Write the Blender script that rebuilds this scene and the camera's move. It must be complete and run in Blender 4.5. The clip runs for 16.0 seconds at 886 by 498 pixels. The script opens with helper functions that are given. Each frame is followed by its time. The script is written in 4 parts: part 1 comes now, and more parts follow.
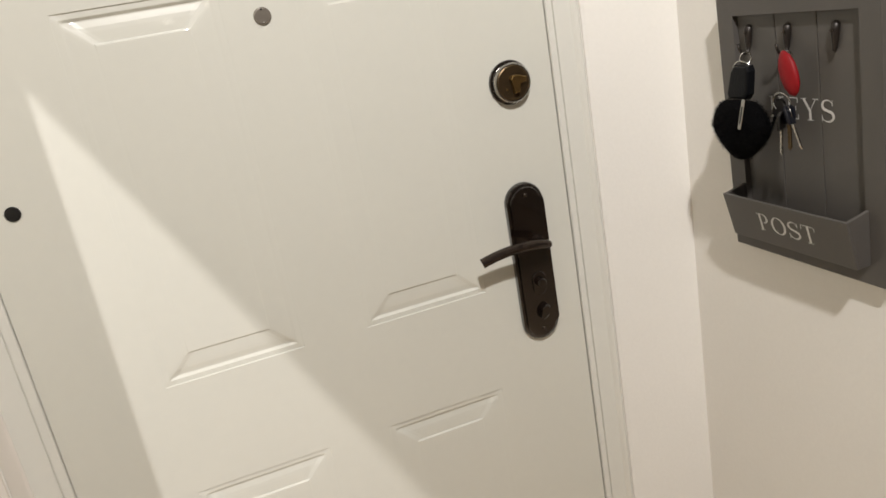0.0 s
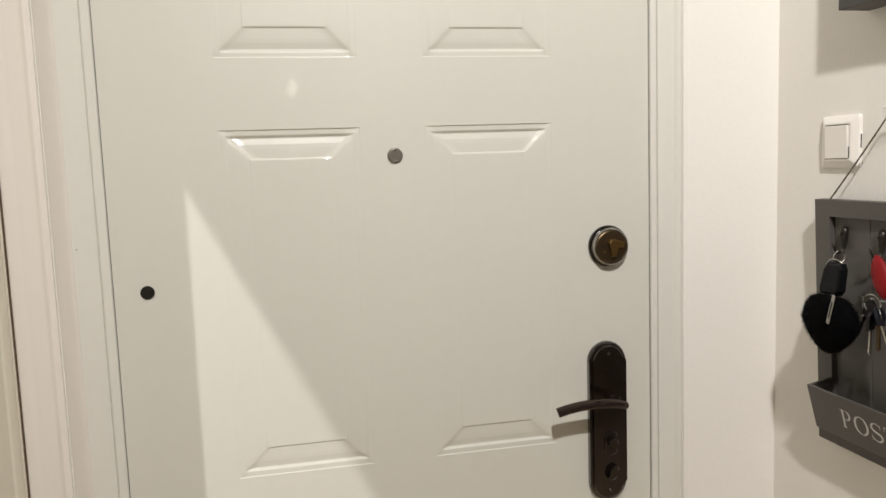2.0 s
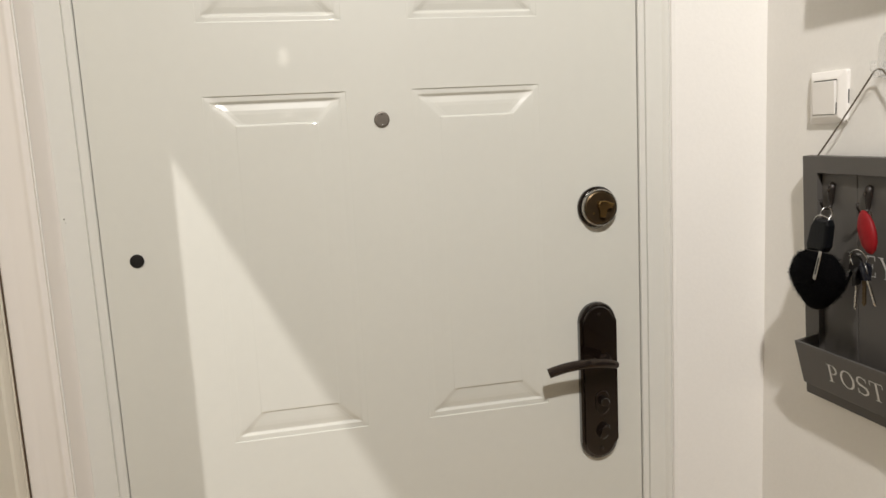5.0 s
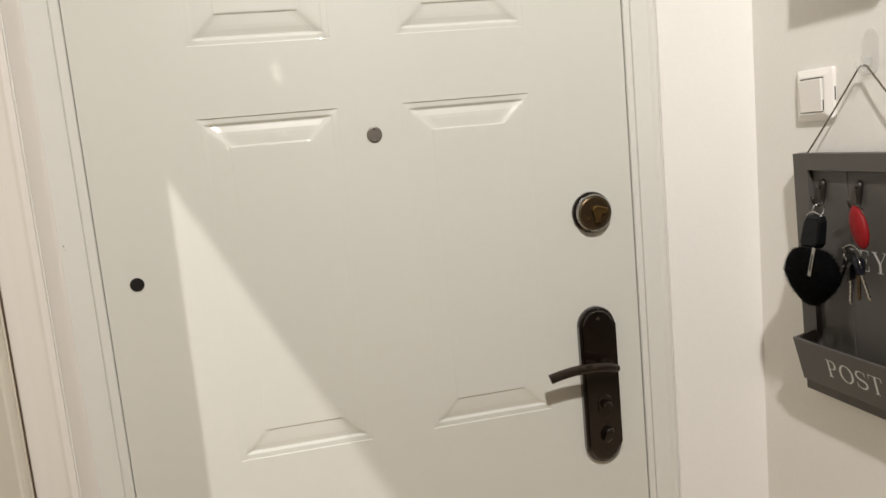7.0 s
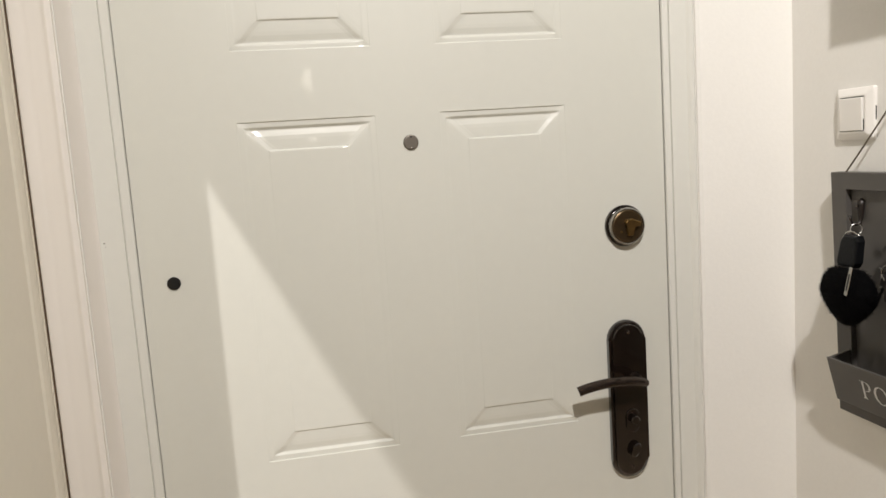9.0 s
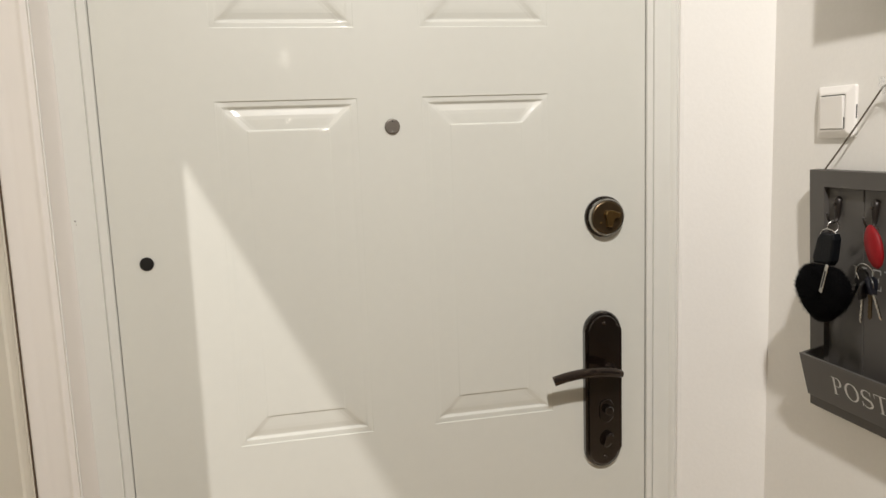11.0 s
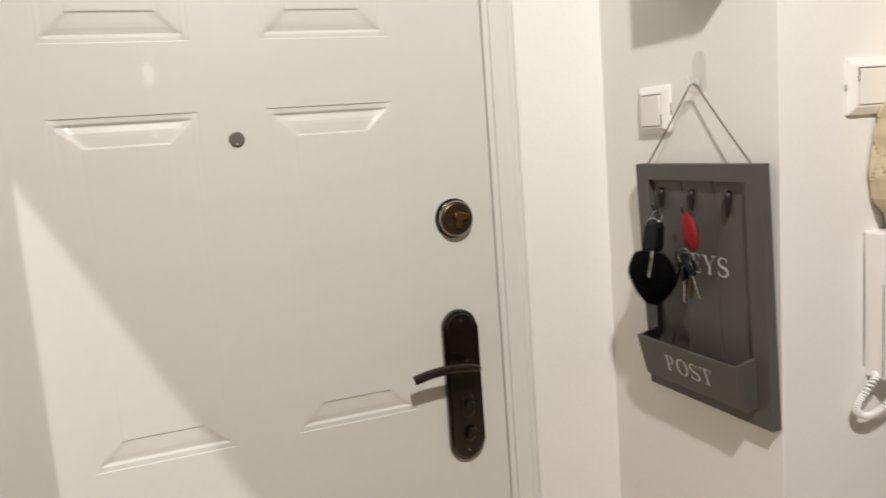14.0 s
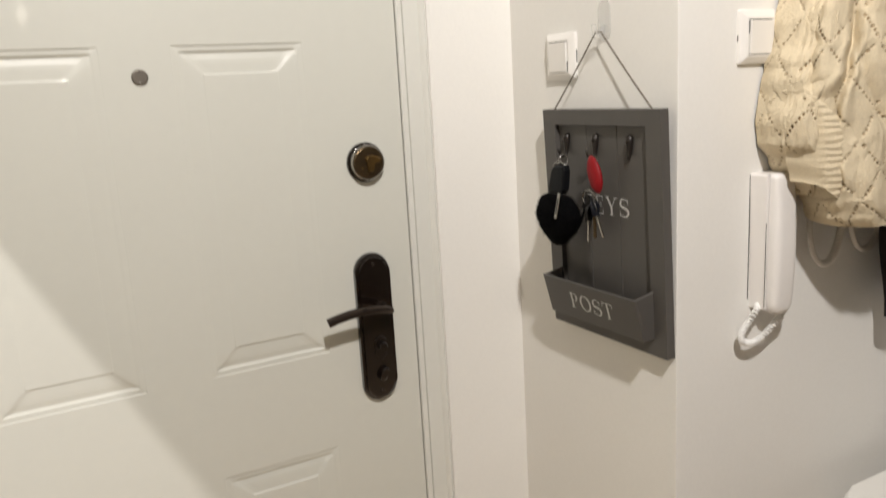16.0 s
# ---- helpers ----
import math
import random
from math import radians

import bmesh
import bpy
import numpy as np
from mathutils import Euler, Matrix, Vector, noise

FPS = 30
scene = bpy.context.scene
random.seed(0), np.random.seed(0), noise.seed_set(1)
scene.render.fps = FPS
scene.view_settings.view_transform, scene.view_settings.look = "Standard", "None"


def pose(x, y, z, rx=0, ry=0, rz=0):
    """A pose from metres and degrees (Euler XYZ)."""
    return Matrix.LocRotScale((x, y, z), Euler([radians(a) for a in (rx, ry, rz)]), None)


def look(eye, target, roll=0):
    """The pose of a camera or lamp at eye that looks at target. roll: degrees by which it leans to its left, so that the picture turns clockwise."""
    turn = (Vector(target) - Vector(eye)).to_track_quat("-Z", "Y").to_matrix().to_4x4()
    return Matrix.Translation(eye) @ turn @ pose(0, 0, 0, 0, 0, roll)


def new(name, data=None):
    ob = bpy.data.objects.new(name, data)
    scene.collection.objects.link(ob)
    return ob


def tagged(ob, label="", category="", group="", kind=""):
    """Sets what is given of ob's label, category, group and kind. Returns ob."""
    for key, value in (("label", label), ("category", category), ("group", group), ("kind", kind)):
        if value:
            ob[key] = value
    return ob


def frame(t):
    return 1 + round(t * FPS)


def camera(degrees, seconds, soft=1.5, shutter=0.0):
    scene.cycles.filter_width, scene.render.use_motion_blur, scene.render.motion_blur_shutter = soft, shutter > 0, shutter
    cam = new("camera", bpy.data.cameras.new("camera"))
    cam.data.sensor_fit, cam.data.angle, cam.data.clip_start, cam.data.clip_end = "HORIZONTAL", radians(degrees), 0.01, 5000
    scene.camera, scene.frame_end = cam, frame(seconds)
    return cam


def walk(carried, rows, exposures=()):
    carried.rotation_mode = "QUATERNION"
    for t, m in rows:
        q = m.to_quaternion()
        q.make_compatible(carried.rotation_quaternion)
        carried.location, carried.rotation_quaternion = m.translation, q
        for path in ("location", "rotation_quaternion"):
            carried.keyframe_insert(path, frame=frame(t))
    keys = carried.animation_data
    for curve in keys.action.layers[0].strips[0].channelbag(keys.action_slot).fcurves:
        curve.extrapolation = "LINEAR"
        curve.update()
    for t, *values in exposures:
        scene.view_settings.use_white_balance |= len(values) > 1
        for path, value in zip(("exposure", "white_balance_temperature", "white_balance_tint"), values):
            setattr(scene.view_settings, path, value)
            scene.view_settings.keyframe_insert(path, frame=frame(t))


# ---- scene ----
cam = camera(60.2, 16.0, shutter=0.3)
PATH = [
    (0, (0.285, -1.15, 1.476), (0.844, 0.672, 0.868), -10.3),
    (0.3, (0.2691, -1.1871, 1.4743), (0.7963, 0.6364, 0.8445), -10.48),
    (0.5, (0.263, -1.213, 1.468), (0.819, 0.619, 0.888), -11.0),
    (0.7, (0.2675, -1.2221, 1.4888), (0.8363, 0.6151, 0.9400), -11.08),
    (1, (0.267, -1.219, 1.486), (0.871, 0.641, 1.063), -8.4),
    (1.1, (0.2665, -1.2192, 1.4925), (0.8698, 0.6494, 1.1124), -6.47),
    (1.3, (0.2560, -1.2105, 1.4938), (0.8398, 0.6854, 1.2392), -3.15),
    (1.5, (0.248, -1.21, 1.495), (0.759, 0.712, 1.287), -2.5),
    (1.7, (0.2495, -1.2153, 1.4937), (0.6956, 0.7230, 1.2841), -2.49),
    (2, (0.251, -1.218, 1.481), (0.663, 0.727, 1.265), -2.0),
    (2.5, (0.245, -1.22, 1.478), (0.659, 0.723, 1.244), -1.3),
    (3, (0.242, -1.214, 1.472), (0.641, 0.727, 1.2), -1.1),
    (3.5, (0.241, -1.216, 1.466), (0.63, 0.723, 1.163), -1.5),
    (4, (0.253, -1.214, 1.472), (0.639, 0.721, 1.149), -2.1),
    (4.5, (0.26, -1.218, 1.471), (0.663, 0.716, 1.161), -2.4),
    (7, (0.268, -1.233, 1.478), (0.681, 0.705, 1.202), -5.3),
    (7.5, (0.253, -1.23, 1.473), (0.666, 0.709, 1.212), -4.5),
    (8, (0.241, -1.239, 1.475), (0.621, 0.71, 1.237), -3.3),
    (8.5, (0.248, -1.236, 1.475), (0.598, 0.719, 1.238), -3.1),
    (9, (0.251, -1.237, 1.477), (0.608, 0.715, 1.232), -3.8),
    (11.3, (0.244, -1.224, 1.48), (0.669, 0.709, 1.19), -2.0),
    (11.5, (0.256, -1.233, 1.468), (0.665, 0.707, 1.207), -1.7),
    (12, (0.25, -1.238, 1.468), (0.686, 0.698, 1.212), -1.7),
    (12.5, (0.258, -1.252, 1.467), (0.74, 0.673, 1.217), -1.5),
    (13, (0.259, -1.267, 1.471), (0.734, 0.662, 1.234), -1.5),
    (13.5, (0.275, -1.267, 1.473), (0.798, 0.647, 1.22), -3.0),
    (13.8, (0.2886, -1.2721, 1.4788), (0.8924, 0.6158, 1.2116), -4.03),
    (14, (0.293, -1.268, 1.472), (0.995, 0.585, 1.194), -4.3),
    (14.5, (0.305, -1.276, 1.476), (1.177, 0.495, 1.16), -4.0),
    (15, (0.302, -1.298, 1.491), (1.203, 0.466, 1.215), -3.4),
    (15.2, (0.2989, -1.3054, 1.4963), (1.1902, 0.4682, 1.2520), -3.49),
    (15.5, (0.288, -1.311, 1.502), (1.184, 0.462, 1.272), -3.8),
    (15.8, (0.2726, -1.3006, 1.4790), (1.1780, 0.4560, 1.1707), -3.96),
    (16, (0.261, -1.278, 1.458), (1.186, 0.447, 1.045), -3.4),
]
walk(cam, [(t, look(eye, target, roll)) for t, eye, target, roll in PATH],
     exposures=[(0.0, 0.14), (0.6, 0.14), (1.2, 0.06), (1.8, -0.01), (4.0, 0.0), (12.0, 0.01), (15.0, 0.03), (16.0, 0.06)])

# ---- light ----
XL = -0.131            # face of the hall's left wall
JAMB = -1.113          # edge of the doorway in the left wall
world = bpy.data.worlds.new("world")
scene.world = world
world.use_nodes = True
world.node_tree.nodes["Background"].inputs[0].default_value = (0.9, 0.85, 0.78, 1)
world.node_tree.nodes["Background"].inputs[1].default_value = 0.02


def spot(name, place, target, watts, colour, radius, cone, blend):
    data = bpy.data.lights.new(name, "SPOT")
    data.energy, data.color, data.shadow_soft_size = watts, colour, radius
    data.spot_size, data.spot_blend = radians(cone), blend
    ob = new(name, data)
    ob.matrix_world = look(place, target)
    return ob


WARM = (1.0, 0.957, 0.922)
spot("hall_ceiling_light", (0.43, -1.58, 2.64), (1.20, -0.25, 0.75), 143, WARM, 0.04, 140, 1.0)
spot("side_room_ceiling_light", (-0.42, -2.427, 2.500), (0.30, 0.0, 0.9), 112, (1.0, 0.955, 0.925), 0.005, 80, 0.3)


# ---- materials ----
def mat(name, colour, rough=0.5, metal=0.0, var=0.06, grain=40.0, bump=0.1, big=4.0, coat=0.0, spread=0.15, stretch=(1, 1, 1), per_object=0.0):
    m = bpy.data.materials.new(name)
    m.use_nodes = True
    n, l = m.node_tree.nodes, m.node_tree.links
    b = n["Principled BSDF"]
    b.inputs["Metallic"].default_value = metal
    b.inputs["Coat Weight"].default_value = coat
    b.inputs["Coat Roughness"].default_value = 0.045
    tc, mp = n.new("ShaderNodeTexCoord"), n.new("ShaderNodeMapping")
    mp.inputs["Scale"].default_value = stretch
    l.new(tc.outputs["Object"], mp.inputs["Vector"])
    fine, wide = n.new("ShaderNodeTexNoise"), n.new("ShaderNodeTexNoise")
    fine.inputs["Scale"].default_value, fine.inputs["Detail"].default_value = grain, 4
    wide.inputs["Scale"].default_value, wide.inputs["Detail"].default_value = big, 3
    for t in (fine, wide):
        l.new(mp.outputs["Vector"], t.inputs["Vector"])
    mix = n.new("ShaderNodeMath")
    mix.operation = "ADD"
    l.new(fine.outputs["Fac"], mix.inputs[0])
    l.new(wide.outputs["Fac"], mix.inputs[1])
    last = mix
    if per_object:
        oi, mu = n.new("ShaderNodeObjectInfo"), n.new("ShaderNodeMath")
        mu.operation = "MULTIPLY_ADD"
        mu.inputs[1].default_value = per_object
        l.new(oi.outputs["Random"], mu.inputs[0])
        l.new(mix.outputs[0], mu.inputs[2])
        last = mu
    ramp = n.new("ShaderNodeMapRange")
    ramp.inputs[1].default_value, ramp.inputs[2].default_value = 0.6, 1.4
    ramp.inputs[3].default_value, ramp.inputs[4].default_value = 1 - var, 1 + var
    l.new(last.outputs[0], ramp.inputs[0])
    tint = n.new("ShaderNodeVectorMath")
    tint.operation = "SCALE"
    tint.inputs[0].default_value = colour
    l.new(ramp.outputs[0], tint.inputs["Scale"])
    l.new(tint.outputs[0], b.inputs["Base Color"])
    rr = n.new("ShaderNodeMapRange")
    rr.inputs[3].default_value, rr.inputs[4].default_value = rough * (1 - spread), min(1, rough * (1 + spread))
    l.new(wide.outputs["Fac"], rr.inputs[0])
    l.new(rr.outputs[0], b.inputs["Roughness"])
    if bump:
        bp = n.new("ShaderNodeBump")
        bp.inputs["Strength"].default_value, bp.inputs["Distance"].default_value = bump, 0.002
        l.new(fine.outputs["Fac"], bp.inputs["Height"])
        l.new(bp.outputs[0], b.inputs["Normal"])
    return m


M_DOOR = mat("door_enamel", (0.650, 0.648, 0.590), 0.42, var=0.014, grain=55, bump=0.02, big=3, coat=0.7)
M_FRAME = mat("frame_enamel", (0.70, 0.695, 0.645), 0.3, var=0.015, grain=70, bump=0.03)
M_WALL = mat("white_emulsion", (0.800, 0.782, 0.742), 0.75, var=0.02, grain=160, bump=0.12, big=5)
M_CASING = mat("casing_paint", (0.80, 0.758, 0.705), 0.35, var=0.015, grain=60, bump=0.03, stretch=(1, 1, 0.15))
M_LEFT = mat("cream_door_paint", (0.74, 0.70, 0.60), 0.4, var=0.02, grain=60, bump=0.03)
M_HALL = mat("beige_hall_paint", (0.74, 0.70, 0.645), 0.75, var=0.04, grain=120, bump=0.1)
M_CEIL = mat("ceiling_paint", (0.82, 0.81, 0.79), 0.85, var=0.015, grain=120, bump=0.08)
M_FLOOR = mat("oak_laminate", (0.50, 0.39, 0.27), 0.4, var=0.22, grain=9, bump=0.06, big=2, stretch=(8, 0.6, 1), per_object=0.5)
M_JOINT = mat("brown_joint", (0.11, 0.072, 0.044), 0.7)
M_GAP = mat("rubber_seal_and_dark_gap", (0.03, 0.028, 0.025), 0.7)
M_BRONZE = mat("dark_bronze_lacquer", (0.0085, 0.0052, 0.0040), 0.14, metal=0.15, var=0.15, grain=90, bump=0.02, coat=0.8)
M_LEVER = mat("bronze_lever_metal", (0.060, 0.046, 0.038), 0.16, metal=0.8, var=0.12, grain=60, bump=0.02)
M_BRASS = mat("aged_brass", (0.20, 0.125, 0.045), 0.33, metal=0.9, var=0.25, grain=60, bump=0.05)
M_BRASSD = mat("dull_brass", (0.085, 0.058, 0.03), 0.38, metal=0.8, var=0.25, grain=60, bump=0.05)
M_STEEL = mat("chromed_steel", (0.45, 0.44, 0.42), 0.25, metal=1.0, var=0.1, grain=50, bump=0.02)
M_PEEP = mat("peephole_cover", (0.17, 0.150, 0.125), 0.45, metal=0.5, var=0.15, grain=120, bump=0.05)
M_HOOK = mat("dull_bronze_hook", (0.020, 0.015, 0.012), 0.42, metal=0.3, var=0.2, grain=90, bump=0.04)
M_BLACK = mat("black_plastic", (0.012, 0.011, 0.010), 0.5, var=0.1)
M_LEATHER = mat("black_leather", (0.005, 0.0055, 0.0065), 0.32, var=0.2, grain=300, bump=0.25)
M_FUR = mat("black_fur", (0.0015, 0.0015, 0.0018), 0.95, var=0.3, grain=300, bump=0.3)
M_GREY = mat("grey_painted_wood", (0.082, 0.0755, 0.0685), 0.5, var=0.10, grain=22, bump=0.08, big=6, stretch=(1, 1, 0.25))
M_GREYD = mat("charcoal_box_paint", (0.050, 0.047, 0.045), 0.5, var=0.10, grain=40, bump=0.06)
M_PRINT = mat("off_white_print", (0.62, 0.61, 0.59), 0.6, var=0.08, grain=250, bump=0)
M_RED = mat("red_leatherette", (0.20, 0.004, 0.007), 0.52, var=0.15, grain=150, bump=0.12)
M_NAVY = mat("navy_plastic", (0.0045, 0.005, 0.009), 0.5, var=0.1)
M_PLASTIC = mat("white_plastic", (0.81, 0.785, 0.745), 0.32, var=0.01, grain=60, bump=0.01)
M_PHONE = mat("handset_plastic", (0.80, 0.77, 0.74), 0.36, var=0.015, grain=90, bump=0.02)
M_CORD = mat("white_cord", (0.88, 0.87, 0.84), 0.4, var=0.02, bump=0)
M_TWINE = mat("jute_twine", (0.12, 0.10, 0.075), 0.85, var=0.3, grain=400, bump=0.4)
M_KNIT = mat("cream_wool", (0.69, 0.590, 0.420), 0.92, var=0.14, grain=330, bump=0.8, big=14, stretch=(1, 1, 2.6))
# darker copy of the cream wool, for shade painted into the eyelets
M_KNIT_SHADE = mat("shaded_wool", (0.36, 0.27, 0.165), 0.95, var=0.15, grain=300, bump=0.3)
M_DARKCLOTH = mat("dark_wool", (0.022, 0.019, 0.018), 0.95, var=0.25, grain=300, bump=0.4)
M_WOOD = mat("hanger_wood", (0.58, 0.38, 0.19), 0.45, var=0.15, grain=25, bump=0.05, stretch=(0.3, 1, 1))
M_STRAP = mat("pale_strap", (0.70, 0.665, 0.61), 0.8, var=0.08, grain=300, bump=0.3)
M_BIN = mat("white_lacquer", (0.80, 0.785, 0.74), 0.35, var=0.015, bump=0.02)

M_LEATHER.node_tree.nodes["Principled BSDF"].inputs["Specular IOR Level"].default_value = 0.14
for _m in (M_BLACK, M_NAVY, M_RED):
    _m.node_tree.nodes["Principled BSDF"].inputs["Specular IOR Level"].default_value = 0.25
for _m in (M_FUR, M_DARKCLOTH, M_KNIT, M_KNIT_SHADE):
    _m.node_tree.nodes["Principled BSDF"].inputs["Specular IOR Level"].default_value = 0.08

for _m in (M_KNIT,):
    n, l = _m.node_tree.nodes, _m.node_tree.links
    wave, bp2 = n.new("ShaderNodeTexWave"), n.new("ShaderNodeBump")
    wave.bands_direction = "Z"
    wave.inputs["Scale"].default_value, wave.inputs["Distortion"].default_value = 105, 7.0
    wave.inputs["Detail"].default_value, wave.inputs["Detail Scale"].default_value = 2, 3.0
    tc = n.new("ShaderNodeTexCoord")
    l.new(tc.outputs["Object"], wave.inputs["Vector"])
    bp2.inputs["Strength"].default_value, bp2.inputs["Distance"].default_value = 0.26, 0.0012
    l.new(wave.outputs["Fac"], bp2.inputs["Height"])
    old = next(k for k in n if k.type == "BUMP" and k is not bp2)
    l.new(old.outputs[0], bp2.inputs["Normal"])
    l.new(bp2.outputs[0], n["Principled BSDF"].inputs["Normal"])

M_CLEAR = bpy.data.materials.new("clear_plastic")
M_CLEAR.use_nodes = True
_b = M_CLEAR.node_tree.nodes["Principled BSDF"]
_b.inputs["Base Color"].default_value = (0.75, 0.75, 0.73, 1)
_b.inputs["Roughness"].default_value = 0.08
_b.inputs["Alpha"].default_value = 0.2
M_BULB = bpy.data.materials.new("lit_lamp_glass")
M_BULB.use_nodes = True
_b = M_BULB.node_tree.nodes["Principled BSDF"]
_b.inputs["Emission Color"].default_value = (1, 0.9, 0.76, 1)
_b.inputs["Emission Strength"].default_value = 8.0


# ---- mesh tools ----
def link(name, me, material, parent=None, label="", smooth=False):
    me.materials.append(material)
    if smooth:
        me.polygons.foreach_set("use_smooth", [True] * len(me.polygons))
    ob = new(name, me)
    if parent:
        ob.parent = parent
    return tagged(ob, label)


def part(name, bm, material, parent=None, label="", smooth=False):
    bmesh.ops.recalc_face_normals(bm, faces=bm.faces)
    me = bpy.data.meshes.new(name)
    bm.to_mesh(me)
    bm.free()
    return link(name, me, material, parent, label, smooth)


def grid_part(name, verts, faces, material, parent=None, label="", smooth=True):
    me = bpy.data.meshes.new(name)
    me.from_pydata(verts, [], faces)
    me.update()
    return link(name, me, material, parent, label, smooth)


def thing(name, label, category, group="", kind="", at=(0, 0, 0)):
    e = new(name)
    e.location = at
    e.empty_display_size = 0.05
    return tagged(e, label, category, group, kind)


def box(x0, x1, y0, y1, z0, z1, bevel=0.0, seg=2, bm=None):
    own = bm or bmesh.new()
    r = bmesh.ops.create_cube(own, size=1, matrix=Matrix.Translation(((x0 + x1) / 2, (y0 + y1) / 2, (z0 + z1) / 2)) @ Matrix.Diagonal((x1 - x0, y1 - y0, z1 - z0, 1)))
    if bevel:
        es = {e for v in r["verts"] for e in v.link_edges}
        bmesh.ops.bevel(own, geom=list(es), offset=bevel, segments=seg, affect="EDGES", profile=0.5)
    return own


def prism(outline, depth, to_world, bevel=0.0, seg=2):
    """Closed outline (u, v) pushed back by depth along w; to_world maps (u, v, w)."""
    bm = bmesh.new()
    a = [bm.verts.new(to_world(u, v, 0)) for u, v in outline]
    b = [bm.verts.new(to_world(u, v, depth)) for u, v in outline]
    front = bm.faces.new(a)
    bm.faces.new(b[::-1])
    for i in range(len(a)):
        bm.faces.new((a[i - 1], a[i], b[i], b[i - 1]))
    if bevel:
        bmesh.ops.bevel(bm, geom=list(front.edges), offset=bevel, segments=seg, affect="EDGES", profile=0.5)
    return bm


def lathe(profile, centre, axis, n=28):
    """Profile rows (radius, height along axis)."""
    bm = bmesh.new()
    q = Vector(axis).to_track_quat("Z", "Y").to_matrix()
    rings = []
    for r, h in profile:
        rings.append([bm.verts.new(Vector(centre) + q @ Vector((r * math.cos(a), r * math.sin(a), h))) for a in (2 * math.pi * i / n for i in range(n))])
    for s, t in zip(rings, rings[1:]):
        for i in range(n):
            bm.faces.new((s[i - 1], s[i], t[i], t[i - 1]))
    bm.faces.new(rings[0][::-1])
    bm.faces.new(rings[-1])
    return bm


def sweep(points, radius, n=8, flat=1.0):
    """A rod along points; radius is a number or one for each point; flat squeezes it along its second axis."""
    pts = [Vector(p) for p in points]
    rad = radius if isinstance(radius, (list, tuple)) else [radius] * len(pts)
    bm = bmesh.new()
    rings, up = [], None
    for i, p in enumerate(pts):
        t = (pts[min(i + 1, len(pts) - 1)] - pts[max(i - 1, 0)]).normalized()
        if up is None:
            up = t.orthogonal().normalized()
        up = (up - t * up.dot(t)).normalized()
        side = t.cross(up)
        rings.append([bm.verts.new(p + rad[i] * (math.cos(a) * up + flat * math.sin(a) * side)) for a in (2 * math.pi * k / n for k in range(n))])
    for s, t in zip(rings, rings[1:]):
        for k in range(n):
            bm.faces.new((s[k - 1], s[k], t[k], t[k - 1]))
    bm.faces.new(rings[0][::-1])
    bm.faces.new(rings[-1])
    return bm


def capsule_outline(half_w, z0, z1, n=12):
    pts = []
    for i in range(n + 1):
        a = math.pi * i / n
        pts.append((half_w * math.cos(a), z1 - half_w + half_w * math.sin(a)))
    for i in range(n + 1):
        a = math.pi + math.pi * i / n
        pts.append((half_w * math.cos(a), z0 + half_w + half_w * math.sin(a)))
    return pts


def words(name, text, size, m, material, parent, shear=0.0, depth=0.0004, width=None, thick=0.0):
    c = bpy.data.curves.new(name, "FONT")
    c.body, c.size, c.align_x, c.align_y, c.extrude, c.shear, c.offset = text, size, "CENTER", "CENTER", depth, shear, thick
    c.resolution_u = 4
    tmp = bpy.data.objects.new(name, c)
    me = bpy.data.meshes.new_from_object(tmp)
    bpy.data.objects.remove(tmp)
    co = np.empty(len(me.vertices) * 3)
    me.vertices.foreach_get("co", co)
    co = co.reshape(-1, 3)
    co[:, :2] -= (co[:, :2].max(0) + co[:, :2].min(0)) / 2
    if width:
        co[:, 0] *= width / (co[:, 0].max() - co[:, 0].min())
    me.vertices.foreach_set("co", co.ravel())
    me.transform(m)
    return link(name, me, material, parent)


def bar(x0, x1, z0, z1):
    return [(x0, z0), (x1, z0), (x1, z1), (x0, z1)]


def band(pts, widths):
    """A flat brush stroke along pts: quads."""
    out, edge = [], []
    for i, (x, y) in enumerate(pts):
        (xa, ya), (xb, yb) = pts[max(0, i - 1)], pts[min(len(pts) - 1, i + 1)]
        k = math.hypot(xb - xa, yb - ya)
        nx, ny = -(yb - ya) / k * widths[i] / 2, (xb - xa) / k * widths[i] / 2
        edge.append(((x + nx, y + ny), (x - nx, y - ny)))
    for (a, b), (c, d) in zip(edge, edge[1:]):
        out.append([a, c, d, b])
    return out


